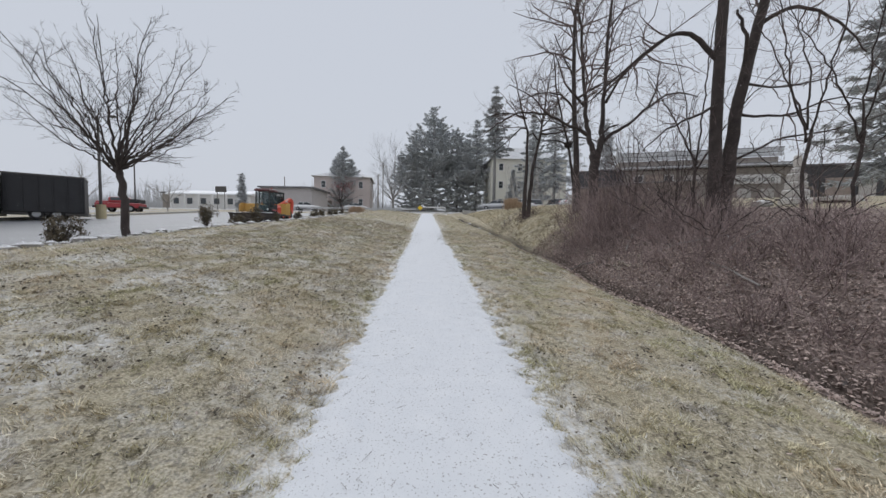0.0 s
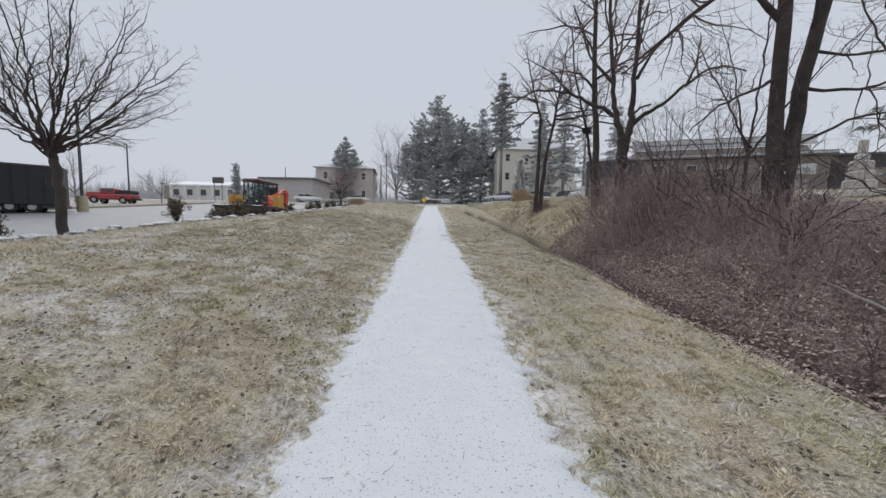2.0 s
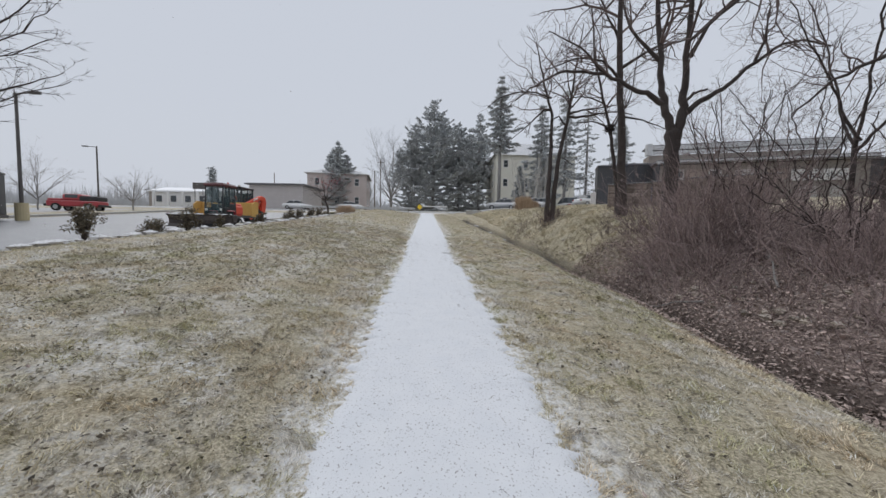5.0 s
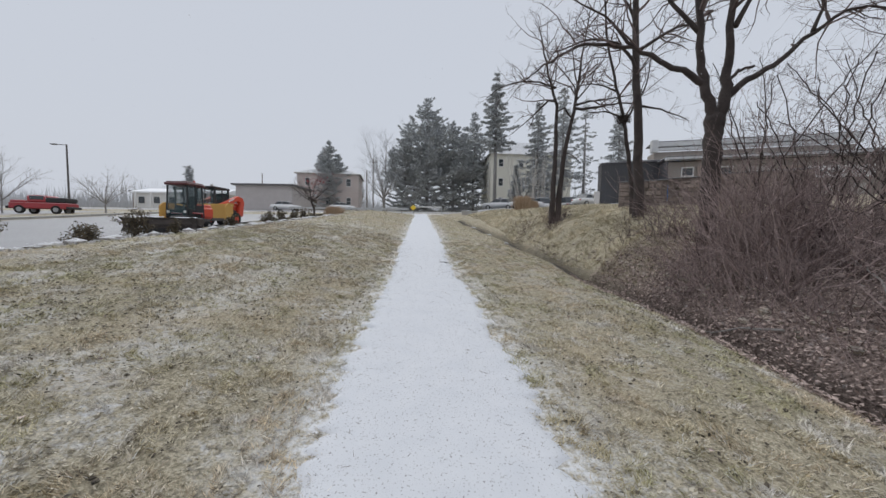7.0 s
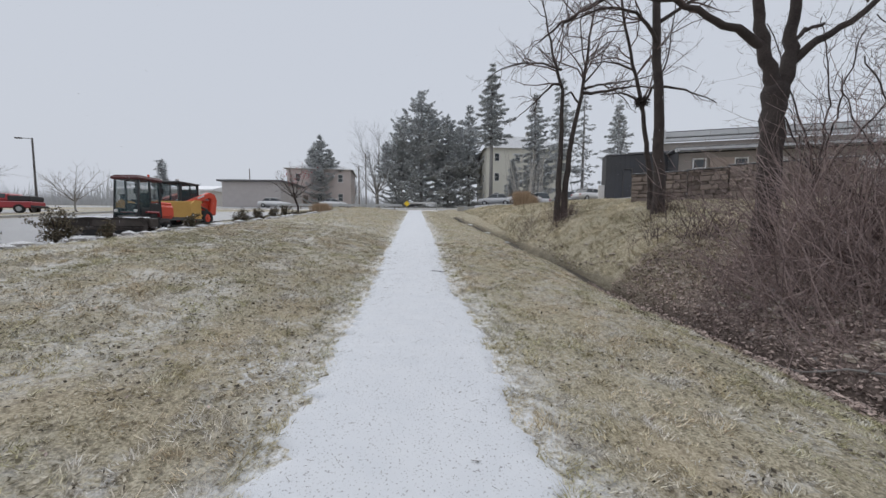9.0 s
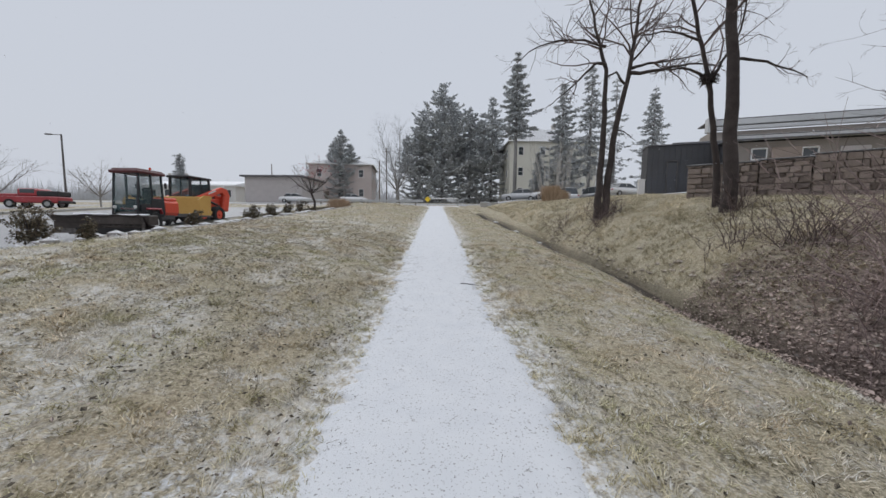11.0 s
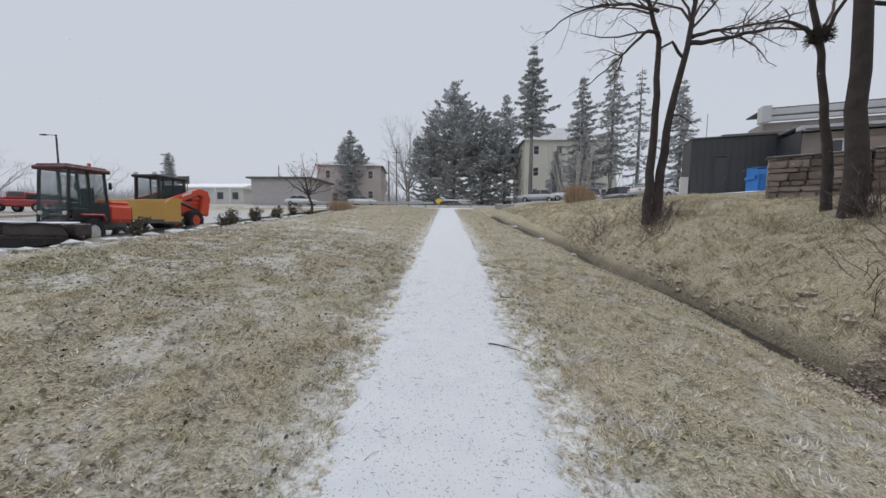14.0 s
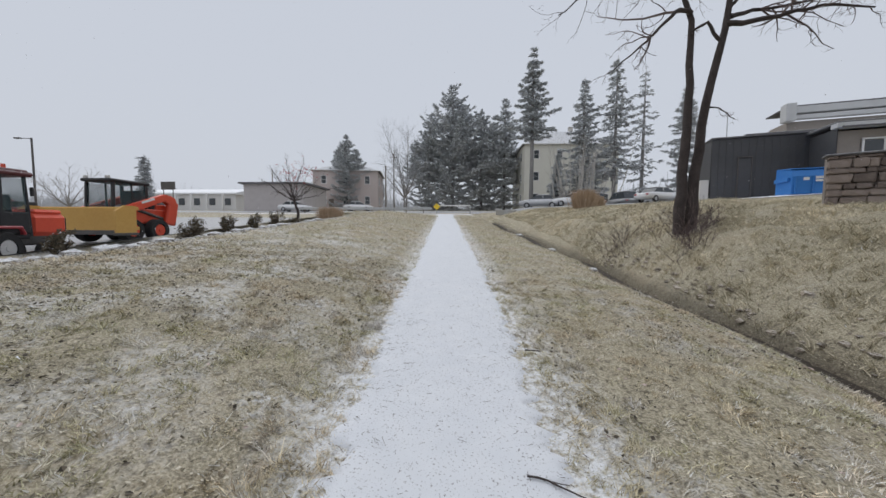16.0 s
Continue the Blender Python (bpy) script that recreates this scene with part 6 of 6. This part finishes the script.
def rock_bed():
    """The strip of edging rocks between the lot and the turf."""
    rnd = random.Random(55)
    kinds = []
    for k in range(6):
        bm = bmesh.new()
        bmesh.ops.create_icosphere(bm, subdivisions=1, radius=1)
        for v in bm.verts:
            v.co *= 1 + 0.35 * noise.noise(v.co * 1.3 + Vector((k * 5, 0, 0)))
            v.co.z *= 0.5
        me = bpy.data.meshes.new("rock")
        bm.to_mesh(me)
        bm.free()
        me.materials.append(ROCK)
        kinds.append(me)
    base = thing("rock_edging", pose(0, 0, 0), "strip of snow-dusted edging rocks along the lot", "rocks")
    for i in range(300):
        y = 4 + 27 * rnd.random()
        s = narrow(y)
        u = rnd.uniform(-9.0, -7.8) * s
        x = u + SKEW * y
        r = rnd.uniform(0.08, 0.24)
        ob = new("rock", rnd.choice(kinds))
        ob.parent = base
        ob.matrix_basis = pose(x, y, gz(x, y) + r * 0.12, 0, 0, rnd.uniform(0, 360)) @ Matrix.Diagonal((r, r * rnd.uniform(0.6, 1), r, 1))
    v, f = [], []
    for i in range(2600):
        y = 3 + 32 * rnd.random()
        u = rnd.uniform(-9.3, -7.7) * narrow(y)
        x = u + SKEW * y
        r = rnd.uniform(0.03, 0.09)
        b = len(v)
        z = gz(x, y)
        v += [(x + r, y, z), (x, y + r, z), (x - r, y, z), (x, y - r, z), (x + rnd.uniform(-.3, .3) * r, y, z + r * 0.7)]
        f += [(b, b + 1, b + 4), (b + 1, b + 2, b + 4), (b + 2, b + 3, b + 4), (b + 3, b, b + 4)]
    tagged(soup("gravel", v, f, ROCK, base), "small snowy gravel", kind="stuff")


rock_bed()


def drain():
    base = thing("drain_pipe", on(3.6, 47.5, 0), "concrete culvert end with snow on top", "drain")
    part("headwall", boxes(((2.0, 0.25, 0.5), (0, 0, 0.1)), bevel=0.03), CONCRETE, base)
    part("pipe", rod(bmesh.new(), (0, -0.2, 0.1), (0, 0.4, 0.1), 0.22, 0.22, 16), GALV, base)
    for x, y, r in ((2.9, 27.5, 0.16), (2.5, 33.0, 0.2), (3.3, 24.2, 0.13)):
        bm = bmesh.new()
        bmesh.ops.create_icosphere(bm, subdivisions=2, radius=r)
        for v in bm.verts:
            v.co *= 1 + 0.3 * noise.noise(v.co * 3 / r * 0.3 + Vector((x, 0, 0)))
            v.co.z *= 0.55
        ob = part("ditch_stone", bm, ROCK)
        ob.location = (x, y, gz(x, y) + r * 0.2)
        tagged(ob, "pale stone lying beside the ditch", "stone", "ditch stones")


drain()


def snowfall():
    """Sparse flakes in the air, each a small tilted sliver."""
    rnd = np.random.default_rng(21)
    n = 9000
    x, y = rnd.uniform(-22, 20, n), rnd.uniform(3, 40, n)
    z = height(x, y) + rnd.uniform(0.3, 9, n)
    ok = (np.abs(x - SKEW * y) > 1.6) | (y > 20)
    c = np.stack([x, y, z], -1)[ok]
    n = len(c)
    d = np.array((0.5, 0.1, -0.8)) + rnd.normal(0, 0.15, (n, 3))
    w = np.cross(d, rnd.normal(0, 1, (n, 3)))
    w /= np.linalg.norm(w, axis=1, keepdims=True)
    s = rnd.uniform(0.004, 0.011, (n, 1))
    tris = np.stack([c - w * s * 0.5, c + w * s * 0.5, c + d * s * 2.2], 1)
    tagged(triangles("falling_snow", tris, SNOW), "small white snowflakes drifting down", "snowflakes", kind="stuff")


snowfall()


def debris_and_shade():
    """Dark bits of leaf and soil between the blades, which also paint in the shadow of the tuft gaps."""
    rnd = np.random.default_rng(33)
    n = 56000
    u, y = rnd.uniform(-6.5, 4.4, n), rnd.uniform(0.5, 22, n)
    lump = np.sin(u * 3.1 + np.sin(y * 1.7) * 2) * np.sin(y * 2.6 + np.sin(u * 1.9) * 2)
    ok = ((u < -0.95) | (u > 1.1)) & (lump + rnd.uniform(-0.6, 0.6, n) + np.where(u < 0, 0.2, -0.25) > 0.2)
    u, y = u[ok], y[ok]
    n = len(u)
    x = u + SKEW * y
    c = np.stack([x, y, height(x, y) + rnd.uniform(0.018, 0.045, n)], -1)
    d = rnd.normal(0, 1, (n, 3)) * (1, 0.5, 0.25)
    d /= np.linalg.norm(d, axis=1, keepdims=True)
    e = np.cross(d, rnd.normal(0, 0.5, (n, 3)) + (0, 0, 1))
    s = np.minimum(rnd.gamma(2.0, 0.006, (n, 1)) + 0.004, 0.021)
    t1 = np.stack([c - d * s, c + e * s * 0.55, c + d * s], 1)
    t2 = np.stack([c - d * s, c + d * s, c - e * s * 0.55], 1)
    tagged(triangles("debris_and_shade", np.concatenate([t1, t2]), DEBRIS_SHADE), "dark leaf bits and painted shade flecks in the turf", "leaf bits", kind="stuff")


debris_and_shade()


def ditch_mud():
    """The narrow wet channel at the bottom of the ditch."""
    ys = steps((1.0, 43, 0.25))
    verts, faces = [], []
    for k, y in enumerate(ys):
        mid = 5.0 - 0.12 * math.sin(y * 0.9) - float(np.interp(y, (26, 40), (0, 0.9)))
        half = 0.15 + 0.05 * noise.noise((y * 1.7, 0, 3))
        for s in (-1, 0, 1):
            x = mid + s * half + SKEW * y
            verts.append((x, y, gz(mid + SKEW * y, y) + 0.07 + (0.03 if s else 0)))
        if k:
            q = 3 * k
            faces += [(q - 3, q - 2, q + 1, q), (q - 2, q - 1, q + 2, q + 1)]
    tagged(soup("ditch_bed", verts, faces, MUD, smooth=True), "narrow wet muddy channel along the ditch bottom", "ditch", kind="structure")


ditch_mud()


def bank_clods():
    """Lumps of bare soil and matted roots washed out along the foot of the bank."""
    rnd = random.Random(44)
    verts, faces = [], []
    for _ in range(240):
        y = rnd.uniform(9, 26)
        u = 5.35 + abs(rnd.gauss(0, 0.35)) + (0.25 if y < 18 else 0)
        x = u + SKEW * y
        r = rnd.uniform(0.02, 0.075)
        c = Vector((x, y, gz(x, y) + r * 0.3))
        b = len(verts)
        for ring, (h, q) in enumerate(((-0.4, 0.9), (0.25, 1.0), (0.65, 0.55))):
            for k in range(6):
                a = 6.283 * (k + ring * 0.5) / 6
                g = q * r * rnd.uniform(0.75, 1.25)
                verts.append((c.x + math.cos(a) * g, c.y + math.sin(a) * g * 1.3, c.z + h * r * rnd.uniform(0.8, 1.2)))
        for ring in range(2):
            for k in range(6):
                p, q = b + ring * 6 + k, b + ring * 6 + (k + 1) % 6
                faces.append((p, q, q + 6, p + 6))
        faces.append(tuple(b + 12 + k for k in range(6)))
    tagged(soup("soil_clods", verts, faces, CLOD), "crumbled brown soil and roots along the ditch foot", "soil", kind="stuff")


bank_clods()


def fruits():
    rnd = np.random.default_rng(3)
    n = 260
    c = rnd.normal(0, 1, (n, 3)) * (0.45, 0.45, 0.28) + (-9.1, 30.9, gz(-9.25, 31.0) + 2.35)
    d = rnd.normal(0, 0.03, (n, 3, 3))
    ob = triangles("crab_fruit", c[:, None] + d, RED)
    tagged(ob, "withered russet crab apples on bare twigs", "fruit", kind="stuff")


fruits()


def thatch():
    """Matted clods of dead grass, tilted this way and that, which make the turf rough."""
    rnd = np.random.default_rng(61)
    n = 105000
    u, y = np.where(rnd.random(n) < 0.72, rnd.uniform(-6.2, -0.9, n), rnd.uniform(1.05, 4.3, n)), 0.6 + 21.5 * rnd.random(n)
    lump = np.sin(u * 2.3 + np.sin(y * 1.1) * 2) * np.sin(y * 1.9 + np.sin(u * 1.3) * 2)
    ok = lump + rnd.uniform(-0.9, 0.9, n) + np.where(u < 0, 0.15, -0.35) > 0
    u, y = u[ok], y[ok]
    n = len(u)
    x = u + SKEW * y
    s = np.minimum(0.005 + rnd.gamma(2.0, 0.0042, (n, 1)), 0.019)
    c = np.stack([x, y, height(x, y) + 0.012 + 0.02 * rnd.random(n)], -1)
    d = rnd.normal(0, 1, (n, 3)) * (1.0, 0.7, 0.35)
    d /= np.linalg.norm(d, axis=1, keepdims=True)
    e = np.cross(d, rnd.normal(0, 0.7, (n, 3)) + (0, 0, 1))
    e /= np.linalg.norm(e, axis=1, keepdims=True)
    k = rnd.uniform(0.4, 1.0, (n, 1))
    t1 = np.stack([c - d * s, c + e * s * k, c + d * s * 1.2], 1)
    t2 = np.stack([c - d * s, c + d * s * 1.2, c - e * s * k * 0.7], 1)
    tagged(triangles("thatch", np.stack([t1, t2], 1).reshape(-1, 3, 3), THATCH), "rough matted clods of dead grass", "grass", kind="stuff")


thatch()
